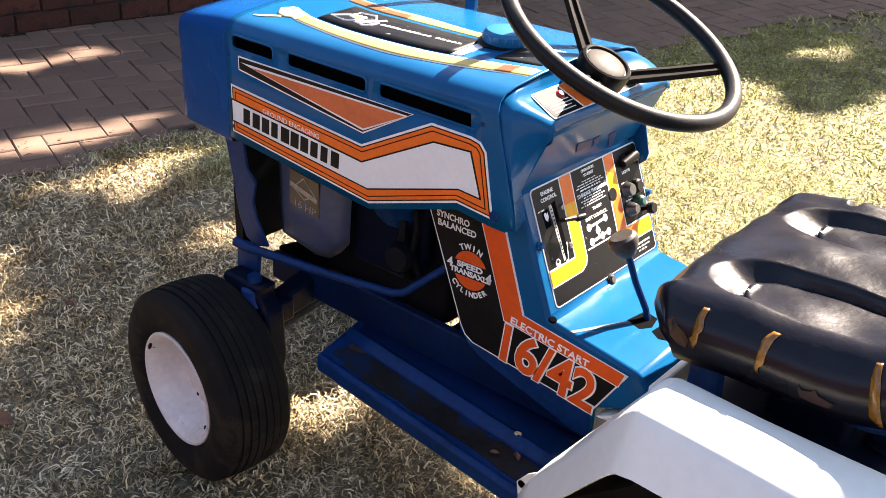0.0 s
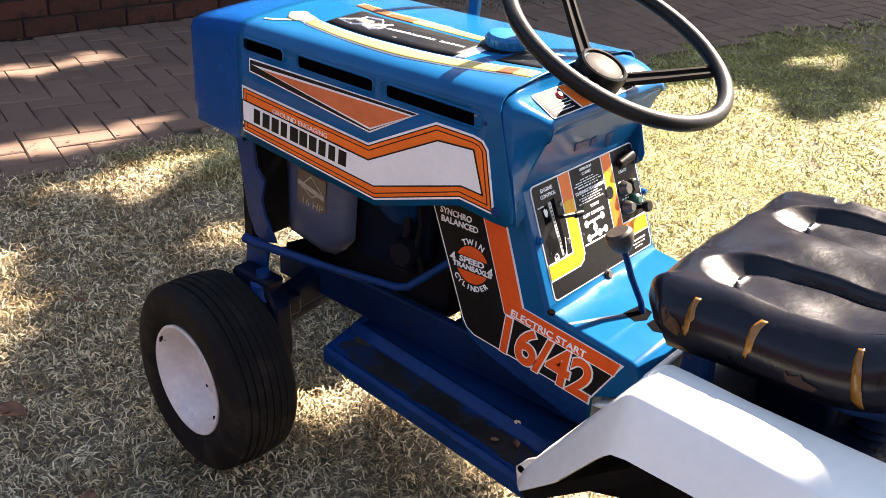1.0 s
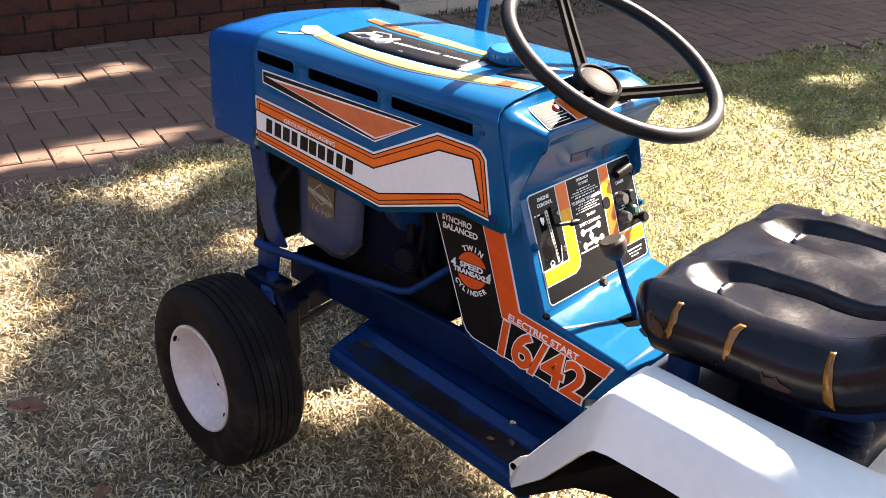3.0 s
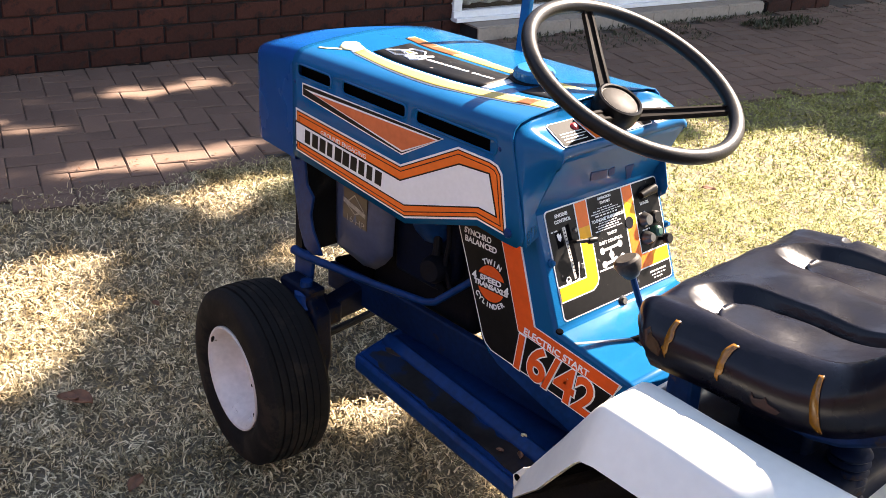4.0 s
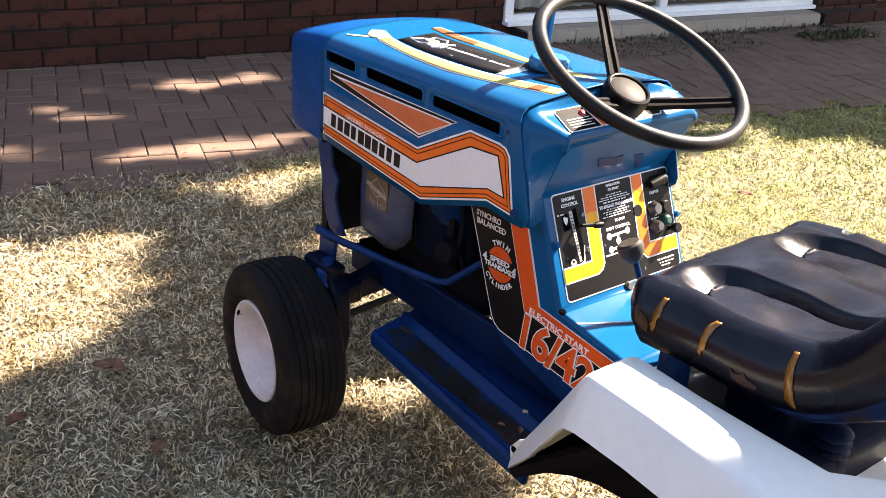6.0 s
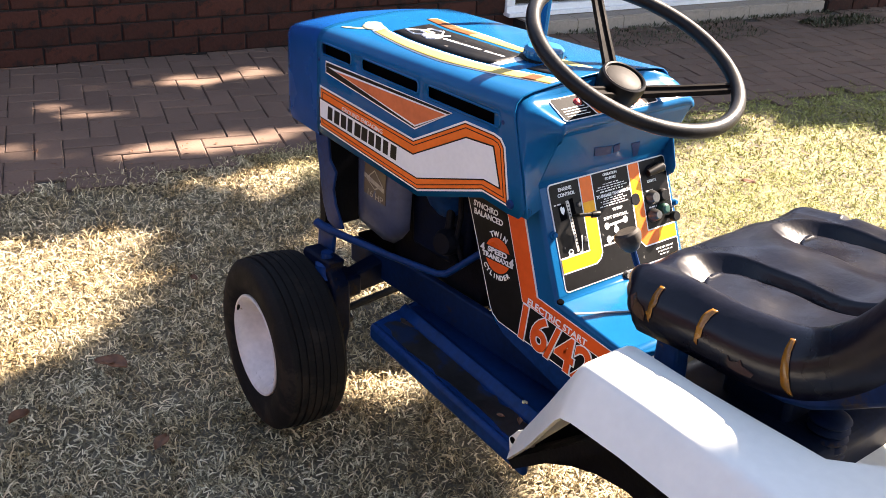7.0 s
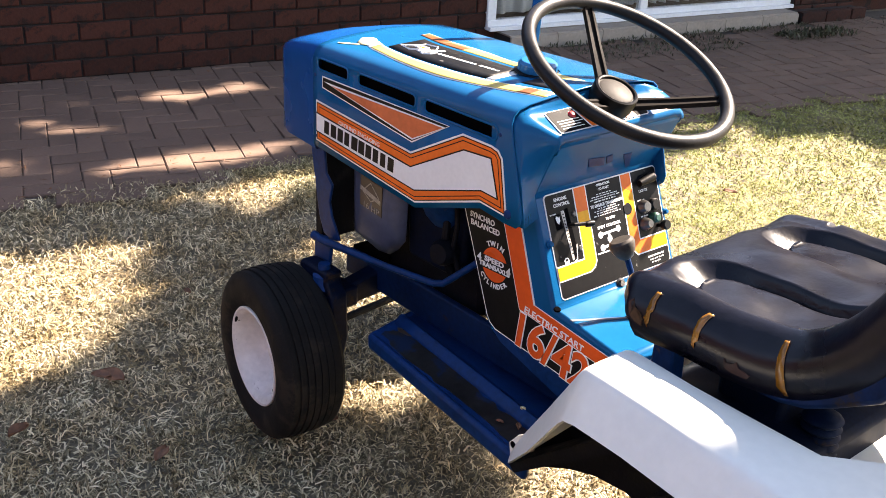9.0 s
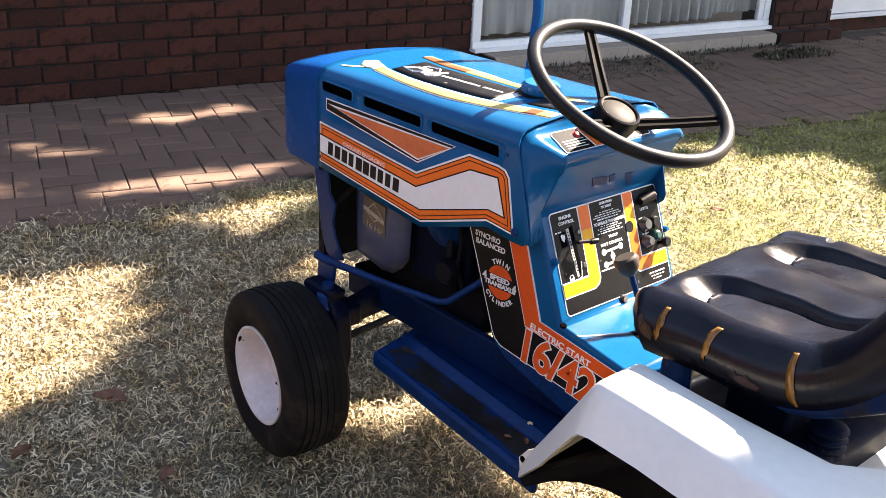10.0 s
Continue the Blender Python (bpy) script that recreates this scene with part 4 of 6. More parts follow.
L1 = [(0.045, 0.070), (0.079, 0.056), (0.192, 0.039), (0.307, 0.034), (0.395, 0.045), (0.469, 0.062), (0.53, 0.076)]
L2 = [(0.045, 0.099), (0.093, 0.083), (0.177, 0.072), (0.262, 0.070), (0.342, 0.073), (0.401, 0.081), (0.469, 0.096), (0.53, 0.11)]
R1 = [(0.05, 0.190), (0.141, 0.173), (0.223, 0.170), (0.30, 0.168), (0.374, 0.168), (0.53, 0.178)]
R2 = [(0.05, 0.222), (0.143, 0.209), (0.211, 0.208), (0.281, 0.203), (0.353, 0.197), (0.53, 0.207)]
IN = 0.0035
for a, b, x0 in ((L1, L2, 0.046), (R1, R2, 0.06)):
    hood_band(a, b, D_WHITE, "stripe_edge", 0.0008, "worn white edge of the stripe", x0)
    hood_band([(x, y + IN) for x, y in a], [(x, y - IN) for x, y in b], D_CREAM, "hood_stripe", 0.0013, "faded pale yellow hood stripe", x0 + 0.03)
hood_band([(x, y + IN) for x, y in R1], [(x, y - IN) for x, y in R2], D_RUSTTOP, "stripe_end", 0.0018, "worn rust-coloured stripe end", 0.066, 0.150)
hood_band([(x, y + IN) for x, y in R1], [(x, y - 0.5 * IN - 0.008) for x, y in R2], D_RUSTTOP, "stripe_end", 0.0018, "rust colour fading along the stripe", 0.150, 0.215)
hood_band([(0.012, 0.084), (0.03, 0.064), (0.05, 0.059), (0.068, 0.066)], [(0.012, 0.090), (0.03, 0.104), (0.05, 0.098), (0.068, 0.088)], D_PALE, "torn_decal", 0.0012, "pale torn scrap of the stripe", 0.012, 0.068)
hood_band([(0.0, 0.036), (0.02, 0.041), (0.046, 0.055)], [(0.0, 0.040), (0.02, 0.050), (0.046, 0.062)], D_PALE, "torn_decal", 0.0010, "pale torn scrap of the stripe", 0.0, 0.046)
hood_band([(x, y + IN) for x, y in L1], [(x, y - IN) for x, y in L2], D_RUSTTOP, "stripe_end", 0.0018, "rust-coloured stripe end", 0.476, 0.50)
hood_band([(x, y + 0.005) for x, y in L2], [(x, y - 0.005) for x, y in R1], D_SCUFF, "hood_field", 0.0010, "worn black hood decal", 0.10, 0.382)
hood_band([(x, y + 0.004) for x, y in L2], [(x, y - 0.02) for x, y in R1], D_WHITE, "hood_field_end", 0.0009, "pale worn end of the hood decal", 0.384, 0.402)
hood_band([(0.42, 0.105), (0.55, 0.125)], [(0.42, 0.175), (0.55, 0.17)], D_SCUFF, "hood_field", 0.0010, "worn black hood decal", 0.445, 0.52)
rm = random.Random(8)
for k in range(15):
    x = 0.213 + 0.0103 * k + (0.008 if k > 9 else 0)
    w = rm.uniform(0.0028, 0.0042)
    part("print_mark", prism([(x - w, 0.1175 + 0.0004 * k), (x + w, 0.1185 + 0.0004 * k), (x + w * 0.8, 0.1255 + 0.0003 * k), (x - w * 0.9, 0.1245 + 0.0003 * k)], "z", hood_top_z(x, 0.12) + 0.001, hood_top_z(x, 0.12) + 0.0021), D_WHITE, HOOD, smooth=False)
# the maker's emblem as plain outlined shapes
for cx, cy, w, h, sk in ((0.135, 0.118, 0.026, 0.016, 0.012), (0.163, 0.135, 0.026, 0.017, -0.012), (0.182, 0.112, 0.016, 0.012, 0.008)):
    z = hood_top_z(cx, cy)
    loop = [(cx - w, cy - h * 0.6), (cx + w * 0.4, cy - h), (cx + w, cy - h * 0.2), (cx + w * 0.7 + sk, cy + h), (cx - w * 0.5 + sk, cy + h * 0.8)]
    part("emblem", tube([(x, y, hood_top_z(x, y) + 0.0012) for x, y in loop], 0.0022, 5, closed=True), D_WHITE, HOOD)
part("emblem", prism([(0.178, 0.104), (0.204, 0.142), (0.196, 0.148), (0.170, 0.110)], "z", hood_top_z(0.19, 0.11), hood_top_z(0.19, 0.13) + 0.0018), D_WHITE, HOOD, smooth=False)
part("emblem", prism([(0.140, 0.126), (0.158, 0.124), (0.162, 0.134), (0.144, 0.137)], "z", hood_top_z(0.15, 0.12), hood_top_z(0.15, 0.13) + 0.0016), D_YELLOW, HOOD, smooth=False)

cap = part("fuel_cap", lathe([(0, 0.026), (0.018, 0.0255), (0.030, 0.023), (0.0345, 0.018), (0.0345, 0.006), (0.031, 0.001), (0.031, 0)], (0.412, 0.178, hood_top_z(0.41, 0.178) - 0.002), (0.05, 0, 1), 36), M_CAP, mower, "bright blue round fuel cap")
for k in range(20):
    a = k * math.tau / 20
    part("cap_rib", tube([(0.412 + 0.0345 * math.cos(a), 0.178 + 0.0345 * math.sin(a), 0.851), (0.412 + 0.0345 * math.cos(a), 0.178 + 0.0345 * math.sin(a), 0.861)], 0.0015, 5), M_CAP, cap)
part("fuel_neck", lathe([(0.042, 0.0015), (0.042, 0.0), (0.030, 0.0035), (0.030, 0.001)], (0.412, 0.178, hood_top_z(0.41, 0.178) + 0.0006), (0.05, 0, 1), 30), M_DARK, mower, "dark fuel filler ring")

# upright bar on the right-hand side of the hood
lever = part("lift_lever", prism([(0.128, 0.40), (0.150, 0.40), (0.148, 0.80), (0.157, 0.92), (0.152, 1.05), (0.140, 1.065), (0.130, 1.05), (0.135, 0.92), (0.127, 0.80)], "y", 0.431, 0.445), M_BLUE, mower, "upright blue flat-bar lever", bevel=0.003)


# ---- steering wheel ----
SWC, SWA = Vector((0.598, 0.200, 0.892)), Vector((math.sin(radians(26)), 0.02, math.cos(radians(26)))).normalized()
SWU = Vector((math.cos(radians(26)), 0, -math.sin(radians(26))))
SWV = SWA.cross(SWU).normalized()
wheel = part("steering_wheel", tube([SWC + 0.1775 * (SWU * math.cos(a) + SWV * math.sin(a)) for a in [k * math.tau / 72 for k in range(72)]], 0.0119, 14, closed=True), M_GRIP, mower, "black plastic steering wheel with three spokes")
for deg in (52, 163, 288):
    a = radians(deg)
    d = SWU * math.cos(a) + SWV * math.sin(a)
    s = SWA.cross(d)
    bm = bmesh.new()
    ring = []
    for r, w, h in ((0.028, 0.012, -0.066), (0.10, 0.010, -0.035), (0.168, 0.009, -0.004)):
        ring.append([bm.verts.new(SWC + d * r + s * w * a_ + SWA * (h + b_)) for a_, b_ in ((-1, -0.006), (1, -0.006), (1, 0.004), (0.55, 0.004), (0.45, 0.0), (-0.45, 0.0), (-0.55, 0.004), (-1, 0.004))])
    for A, B in zip(ring, ring[1:]):
        for k in range(8):
            bm.faces.new((A[k], A[(k + 1) % 8], B[(k + 1) % 8], B[k]))
    bm.faces.new(ring[0][::-1])
    bm.faces.new(ring[-1])
    part("spoke", bm, M_SPOKE, wheel, smooth=False)
part("hub", lathe([(0, 0.010), (0.0322, 0.010), (0.0330, 0.0138), (0.0355, 0.0148), (0.0385, 0.013), (0.040, 0.006), (0.039, -0.012), (0.034, -0.026), (0.024, -0.036), (0.016, -0.040), (0, -0.040)], SWC - SWA * 0.058, SWA, 40), M_BLACK, wheel, "black hub")
part("hub_cap", lathe([(0, 0.0125), (0.028, 0.012), (0.031, 0.0100)], SWC - SWA * 0.058, SWA, 36), mat("hub_cap_plastic", (0.032, 0.028, 0.025), 0.62, spec=0.12, var=0.15), wheel, "smooth hub cap")
part("steering_column", tube([SWC - SWA * 0.085, SWC - SWA * 0.15], 0.014, 16), M_DARK, mower, "dark steering column")
part("column_bush", lathe([(0.030, 0.0), (0.028, 0.008), (0.018, 0.012), (0.015, 0.012)], SWC - SWA * 0.088, SWA, 24), M_BLUE, mower)

# ---- footplate and frame rails ----
PZ = 0.312
plate_pts = [(0.236, -0.046), (0.690, -0.092), (0.728, -0.096), (0.728, 0.10), (0.20, 0.10), (0.222, 0.03)]
plate = part("footplate", prism(plate_pts, "z", PZ - 0.004, PZ), M_BLUED, mower, "blue folded footplate", bevel=0.004)
part("footplate_lip", prism([(0.234, -0.052), (0.728, -0.101), (0.728, -0.085), (0.236, -0.036)], "z", PZ - 0.030, PZ + 0.003), M_BLUED, plate, bevel=0.007)
part("front_lip", prism([(0.2, 0.10), (0.234, -0.048), (0.240, -0.046), (0.207, 0.10)], "z", PZ - 0.026, PZ + 0.001), M_BLUED, plate, bevel=0.003)
wear = random.Random(13)
ring = [(0.252, -0.030), (0.32, -0.040), (0.40, -0.047), (0.48, -0.056), (0.56, -0.062), (0.64, -0.070), (0.705, -0.074), (0.720, -0.062), (0.722, -0.050), (0.712, -0.030), (0.64, -0.024), (0.56, -0.016), (0.48, -0.007), (0.40, 0.001), (0.33, 0.008), (0.27, 0.013), (0.250, -0.008)]
worn = []
for (x0, y0), (x1, y1) in zip(ring, ring[1:] + ring[:1]):
    for t in (0.0, 0.33, 0.67):
        worn.append((lerp(x0, x1, t) + wear.uniform(-0.006, 0.006), lerp(y0, y1, t) + wear.uniform(-0.006, 0.005)))
part("tread_pad", prism(worn, "z", PZ, PZ + 0.0012), M_PLATE, plate, "dark tread worn through the blue paint", smooth=False)
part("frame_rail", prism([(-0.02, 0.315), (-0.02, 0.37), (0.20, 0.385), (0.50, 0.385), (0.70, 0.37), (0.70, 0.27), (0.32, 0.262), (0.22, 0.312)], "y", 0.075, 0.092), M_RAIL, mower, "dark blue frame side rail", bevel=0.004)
part("frame_rail", prism([(-0.02, 0.30), (-0.02, 0.37), (0.70, 0.37), (0.70, 0.27), (0.3, 0.27)], "y", 0.30, 0.317), M_BLUED, mower, "dark blue frame side rail", bevel=0.004)
RIB = ((-0.018, 0.0005), (-0.013, 0.005), (-0.008, 0.0125), (0.0, 0.016), (0.008, 0.0125), (0.014, 0.006), (0.020, 0.003))
bm = grid([[(x, 0.030 - 0.10 * (x - 0.3) + a, PZ + z) for a, z in RIB] + [(x, 0.094, PZ + 0.003)] for x in (0.228, 0.30, 0.40, 0.50, 0.60, 0.728)])
part("folded_rib", bm, M_BLUED, plate, "raised folded rib", solid=0.003)
part("paint_chip", prism([(0.617, -0.005), (0.621, -0.0055), (0.6225, -0.0025), (0.627, -0.0015), (0.624, 0.001), (0.619, -0.0005)], "z", PZ + 0.012, PZ + 0.0192), D_PALE, plate, "bare pale paint chip", smooth=False)
part("rust_patch", prism([(0.248, 0.012), (0.262, 0.004), (0.285, 0.008), (0.296, 0.016), (0.272, 0.020), (0.262, 0.026)], "z", PZ + 0.0006, PZ + 0.0016), D_BROWN, plate, "brown rust patch", smooth=False)

mirrored = [(x, 2 * YC - y) for x, y in plate_pts]
plate_r = part("footplate", prism(mirrored, "z", PZ - 0.004, PZ), M_BLUED, mower, "blue folded footplate", bevel=0.004)
part("footplate_lip", prism([(0.234, 2 * YC + 0.050), (0.728, 2 * YC + 0.099), (0.728, 2 * YC + 0.091), (0.236, 2 * YC + 0.042)], "z", PZ - 0.030, PZ + 0.002), M_BLUED, plate_r, bevel=0.003)

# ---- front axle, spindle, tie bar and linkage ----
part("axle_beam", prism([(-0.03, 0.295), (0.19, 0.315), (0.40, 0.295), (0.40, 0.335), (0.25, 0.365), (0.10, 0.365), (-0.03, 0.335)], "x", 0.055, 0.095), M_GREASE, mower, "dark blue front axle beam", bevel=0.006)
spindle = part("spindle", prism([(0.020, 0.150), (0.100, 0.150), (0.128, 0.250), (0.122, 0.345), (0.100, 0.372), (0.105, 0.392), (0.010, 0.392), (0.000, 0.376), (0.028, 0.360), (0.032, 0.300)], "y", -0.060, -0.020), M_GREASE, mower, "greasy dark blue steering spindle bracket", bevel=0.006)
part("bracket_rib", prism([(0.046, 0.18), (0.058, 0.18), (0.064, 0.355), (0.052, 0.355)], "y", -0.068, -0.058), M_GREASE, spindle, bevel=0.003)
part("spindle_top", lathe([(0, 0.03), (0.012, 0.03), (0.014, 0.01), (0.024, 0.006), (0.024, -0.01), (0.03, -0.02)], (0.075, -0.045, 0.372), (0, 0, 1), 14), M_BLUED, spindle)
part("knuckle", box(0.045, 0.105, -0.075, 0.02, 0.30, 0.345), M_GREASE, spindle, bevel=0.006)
part("stub_axle", tube([(0.075, -0.03, 0.19), (0.045, -0.10, 0.193)], 0.013, 12), M_DARK, spindle)
part("steering_arm", prism([(0.03, -0.06), (0.09, -0.06), (0.03, 0.05), (-0.02, 0.06), (-0.025, 0.04)], "z", 0.195, 0.207), M_DARK, spindle, bevel=0.003)
part("tie_rod", tube([(-0.012, 0.045, 0.202), (-0.034, 0.235, 0.202), (-0.04, 0.40, 0.2)], 0.0085, 10), M_DARK, mower, "greasy black tie rod")
part("rod_end", lathe([(0, 0.014), (0.014, 0.012), (0.017, 0), (0.014, -0.012), (0, -0.014)], (-0.010, 0.045, 0.203), (0, 0, 1), 12), M_DARK, mower)
bar = part("hood_support_bar", tube([(-0.005, -0.018, 0.430), (0.03, -0.016, 0.428), (0.20, 0.012, 0.431), (0.325, 0.036, 0.436), (0.345, 0.042, 0.442), (0.36, 0.048, 0.456), (0.44, 0.068, 0.53)], [0.0095, 0.0085, 0.0068, 0.0068, 0.0068, 0.0068, 0.0068], 12), M_BLUED, mower, "bent blue tube beside the engine")
part("bar_tab", prism([(-0.015, 0.36), (0.04, 0.36), (0.05, 0.42), (0.03, 0.436), (-0.01, 0.43)], "y", -0.012, -0.004), M_BLUED, bar, bevel=0.003)

# front support with its torn dark opening
support = part("front_support", prism([(-0.062, 0.62), (-0.012, 0.62), (-0.004, 0.56), (0.018, 0.54), (0.008, 0.50), (0.016, 0.47), (0.036, 0.44), (0.045, 0.425), (0.012, 0.415), (-0.014, 0.425), (-0.030, 0.46), (-0.046, 0.54)], "y", 0.012, 0.018), M_BLUED, mower, "dark blue front support with a ragged cut-out", bevel=0.002)
part("support_web", box(-0.05, -0.03, 0.018, 0.40, 0.40, 0.62), M_DARK, support, smooth=False)

# engine: shroud, block, cylinder fins, hose
shroud_rows = []
for k in range(9):
    t = k / 8
    z = lerp(0.60, 0.418, t)
    bulge = 0.014 * math.sin(math.pi * min(1, t * 1.1))
    x1 = lerp(0.196, 0.186, t) if t < 0.8 else lerp(0.186, 0.14, (t - 0.8) / 0.2)
    shroud_rows.append([(lerp(0.014, x1, j / 6), 0.062 - 0.7 * bulge * math.sin(math.pi * j / 6) ** 0.5 + (0.012 if j in (0, 6) else 0.0), z + (0.02 * (1 - j / 6) if t > 0.9 else 0)) for j in range(7)])
shroud = part("engine_shroud", grid(shroud_rows), M_SHROUD, mower, "dull blue engine shroud with a brown maker's plate", solid=0.003, auto=60)
badge = part("badge", prism([(0.067, 0.573), (0.138, 0.566), (0.138, 0.502), (0.064, 0.508)], "y", 0.0495, 0.0515), D_BROWN, shroud, "brown printed badge", smooth=False)
D_TAN = mat("worn_tan_print", (0.30, 0.27, 0.23), 0.4, spec=0.13, var=0.3, scale=60, fine=200)
DIA = [(0.072, 0.541), (0.101, 0.5655), (0.131, 0.538), (0.102, 0.5235)]
part("badge_mark", prism(DIA, "y", 0.0489, 0.0495), D_TAN, badge, "pale diamond outline", smooth=False)
part("badge_mark", prism(inset_poly(DIA, 0.0026), "y", 0.0486, 0.0489), D_BROWN, badge, smooth=False)
part("badge_band", prism([(0.067, 0.5520), (0.135, 0.5360), (0.135, 0.5265), (0.067, 0.5425)], "y", 0.0481, 0.0486), D_TAN, badge, "pale maker's band", smooth=False)
text_mesh("16 HP", 0.020, (0.074, 0.0488, 0.5075), (1, 0, -0.10), (0, 0, 1), D_TAN, "lettering", badge, "pale printed words", width=0.052, depth=0.0003)
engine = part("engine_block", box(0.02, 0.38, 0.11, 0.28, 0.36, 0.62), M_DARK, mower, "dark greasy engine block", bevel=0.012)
# near-black navy, holding the under-seat shade in its colour
M_BAY = mat("near_black_navy", (0.0015, 0.0045, 0.014), 0.6, spec=0.07, var=0.4, scale=15)
part("mounting_plate", prism([(-0.024, 0.327), (-0.024, 0.372), (0.050, 0.412), (0.10, 0.44), (0.10, 0.33)], "y", 0.096, 0.104), M_PITCH, engine, "dark engine mounting plate", bevel=0.003)
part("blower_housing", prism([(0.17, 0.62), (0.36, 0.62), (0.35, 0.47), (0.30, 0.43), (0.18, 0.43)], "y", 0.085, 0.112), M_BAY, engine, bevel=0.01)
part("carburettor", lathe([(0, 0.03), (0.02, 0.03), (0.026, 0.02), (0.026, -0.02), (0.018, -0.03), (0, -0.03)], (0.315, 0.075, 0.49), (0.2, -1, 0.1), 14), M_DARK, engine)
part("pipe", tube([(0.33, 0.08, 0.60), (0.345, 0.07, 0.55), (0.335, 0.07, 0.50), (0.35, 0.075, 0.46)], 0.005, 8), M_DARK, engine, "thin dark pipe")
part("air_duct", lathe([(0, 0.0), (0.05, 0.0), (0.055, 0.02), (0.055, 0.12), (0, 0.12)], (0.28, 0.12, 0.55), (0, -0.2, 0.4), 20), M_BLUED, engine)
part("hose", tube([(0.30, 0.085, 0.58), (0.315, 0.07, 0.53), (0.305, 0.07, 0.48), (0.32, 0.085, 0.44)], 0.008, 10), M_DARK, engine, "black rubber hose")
part("inner_panel", box(0.12, 0.40, 0.29, 0.297, 0.40, 0.70), M_BLUED, mower, smooth=False)
part("belly_plate", box(0.30, 0.70, 0.11, 0.30, 0.262, 0.275), M_DARK, mower, smooth=False)


# ---- wheels ----
def mower_wheel(c, axis, R, W, rim_r, name, label):
    a = Vector(axis).normalized()
    h = W / 2
    outer = [(rim_r, h * 0.66), (rim_r + 0.004, h * 0.79), (rim_r + 0.014, h * 0.87), (R * 0.70, h * 0.915), (R * 0.80, h * 0.92), (R * 0.88, h * 0.885), (R * 0.93, h * 0.82), (R * 0.958, h * 0.75)]
    inner = [(R * 0.972, -h * 0.82), (R * 0.935, -h * 0.93), (R * 0.86, -h * 0.985), (R * 0.72, -h), (rim_r + 0.02, -h * 0.985), (rim_r + 0.006, -h * 0.90), (rim_r, -h * 0.80)]
    ribs = []
    n = 7
    for k in range(n):
        z0, z1 = lerp(h * 0.72, -h * 0.76, k / n), lerp(h * 0.72, -h * 0.76, (k + 1) / n)
        crown = R * (1 - 0.050 * (abs((z0 + z1) / 2 + h * 0.02) / h) ** 2)
        ribs += [(crown, z0 - 0.0018), (crown, z1 + 0.0024), (crown - 0.0030, z1 + 0.0012), (crown - 0.0030, z1 - 0.0012)]
    prof = outer + ribs[:-2] + inner
    w = part(name, lathe(prof, c, a, 64, closed=True), M_TYRE, mower, label, auto=28)
    rim = part("rim", lathe([(0, h * 0.24), (rim_r * 0.17, h * 0.24), (rim_r * 0.20, h * 0.14), (rim_r * 0.44, h * 0.10), (rim_r * 0.54, -h * 0.02), (rim_r * 0.64, -h * 0.04), (rim_r * 0.72, h * 0.10), (rim_r * 0.84, h * 0.62), (rim_r * 0.90, h * 0.76), (rim_r * 0.94, h * 0.79), (rim_r * 0.97, h * 0.835), (rim_r * 1.01, h * 0.84), (rim_r * 1.025, h * 0.81), (rim_r * 1.0, h * 0.66), (rim_r * 0.93, h * 0.2), (rim_r * 0.93, -h * 0.8), (0, -h * 0.8)], c, a, 56), M_RIM, w, "white painted steel rim")
    u = a.orthogonal().normalized()
    v = a.cross(u)
    va = Vector((0.85, 0, -0.53))
    for k in range(3):
        t = radians(25 + 120 * k)
        part("rivet", lathe([(0, 0.0015), (0.0030, 0.0012), (0.0036, 0)], Vector(c) + a * h * 0.105 + (u * math.cos(t) + v * math.sin(t)) * rim_r * 0.42, a, 10), M_DARK, rim)
    part("valve", tube([Vector(c) + a * h * 0.55 + va * rim_r * 0.86, Vector(c) + a * h * 0.80 + va * rim_r * 0.84], 0.0042, 8), M_DARK, rim, "black valve stem")
    part("lip_chip", tube([Vector(c) + a * h * 0.80 + (Vector((-math.cos(t), 0, math.sin(t))) - a * Vector((-math.cos(t), 0, math.sin(t))).dot(a)).normalized() * rim_r * 0.935 for t in (0.42, 0.52, 0.60)], [0.002, 0.004, 0.002], 6), M_DARK, rim, "dark rust chip on the rim lip")
    return w


st = radians(-6.2)
FW_AX = Vector((math.sin(st), -math.cos(st), 0))
FWC = Vector((0.010, -0.184, 0.199)) - FW_AX * 0.0625
mower_wheel(FWC, FW_AX, 0.1825, 0.142, 0.1045, "front_wheel", "worn ribbed black front tyre")
mower_wheel((-0.15, 0.525, 0.194), -FW_AX, 0.1825, 0.142, 0.1045, "front_wheel", "worn ribbed black front tyre")
mower_wheel((1.17, -0.13, 0.25), (0, -1, 0), 0.255, 0.22, 0.11, "rear_wheel", "black rear drive tyre")
mower_wheel((1.17, 0.51, 0.25), (0, 1, 0), 0.255, 0.22, 0.11, "rear_wheel", "black rear drive tyre")


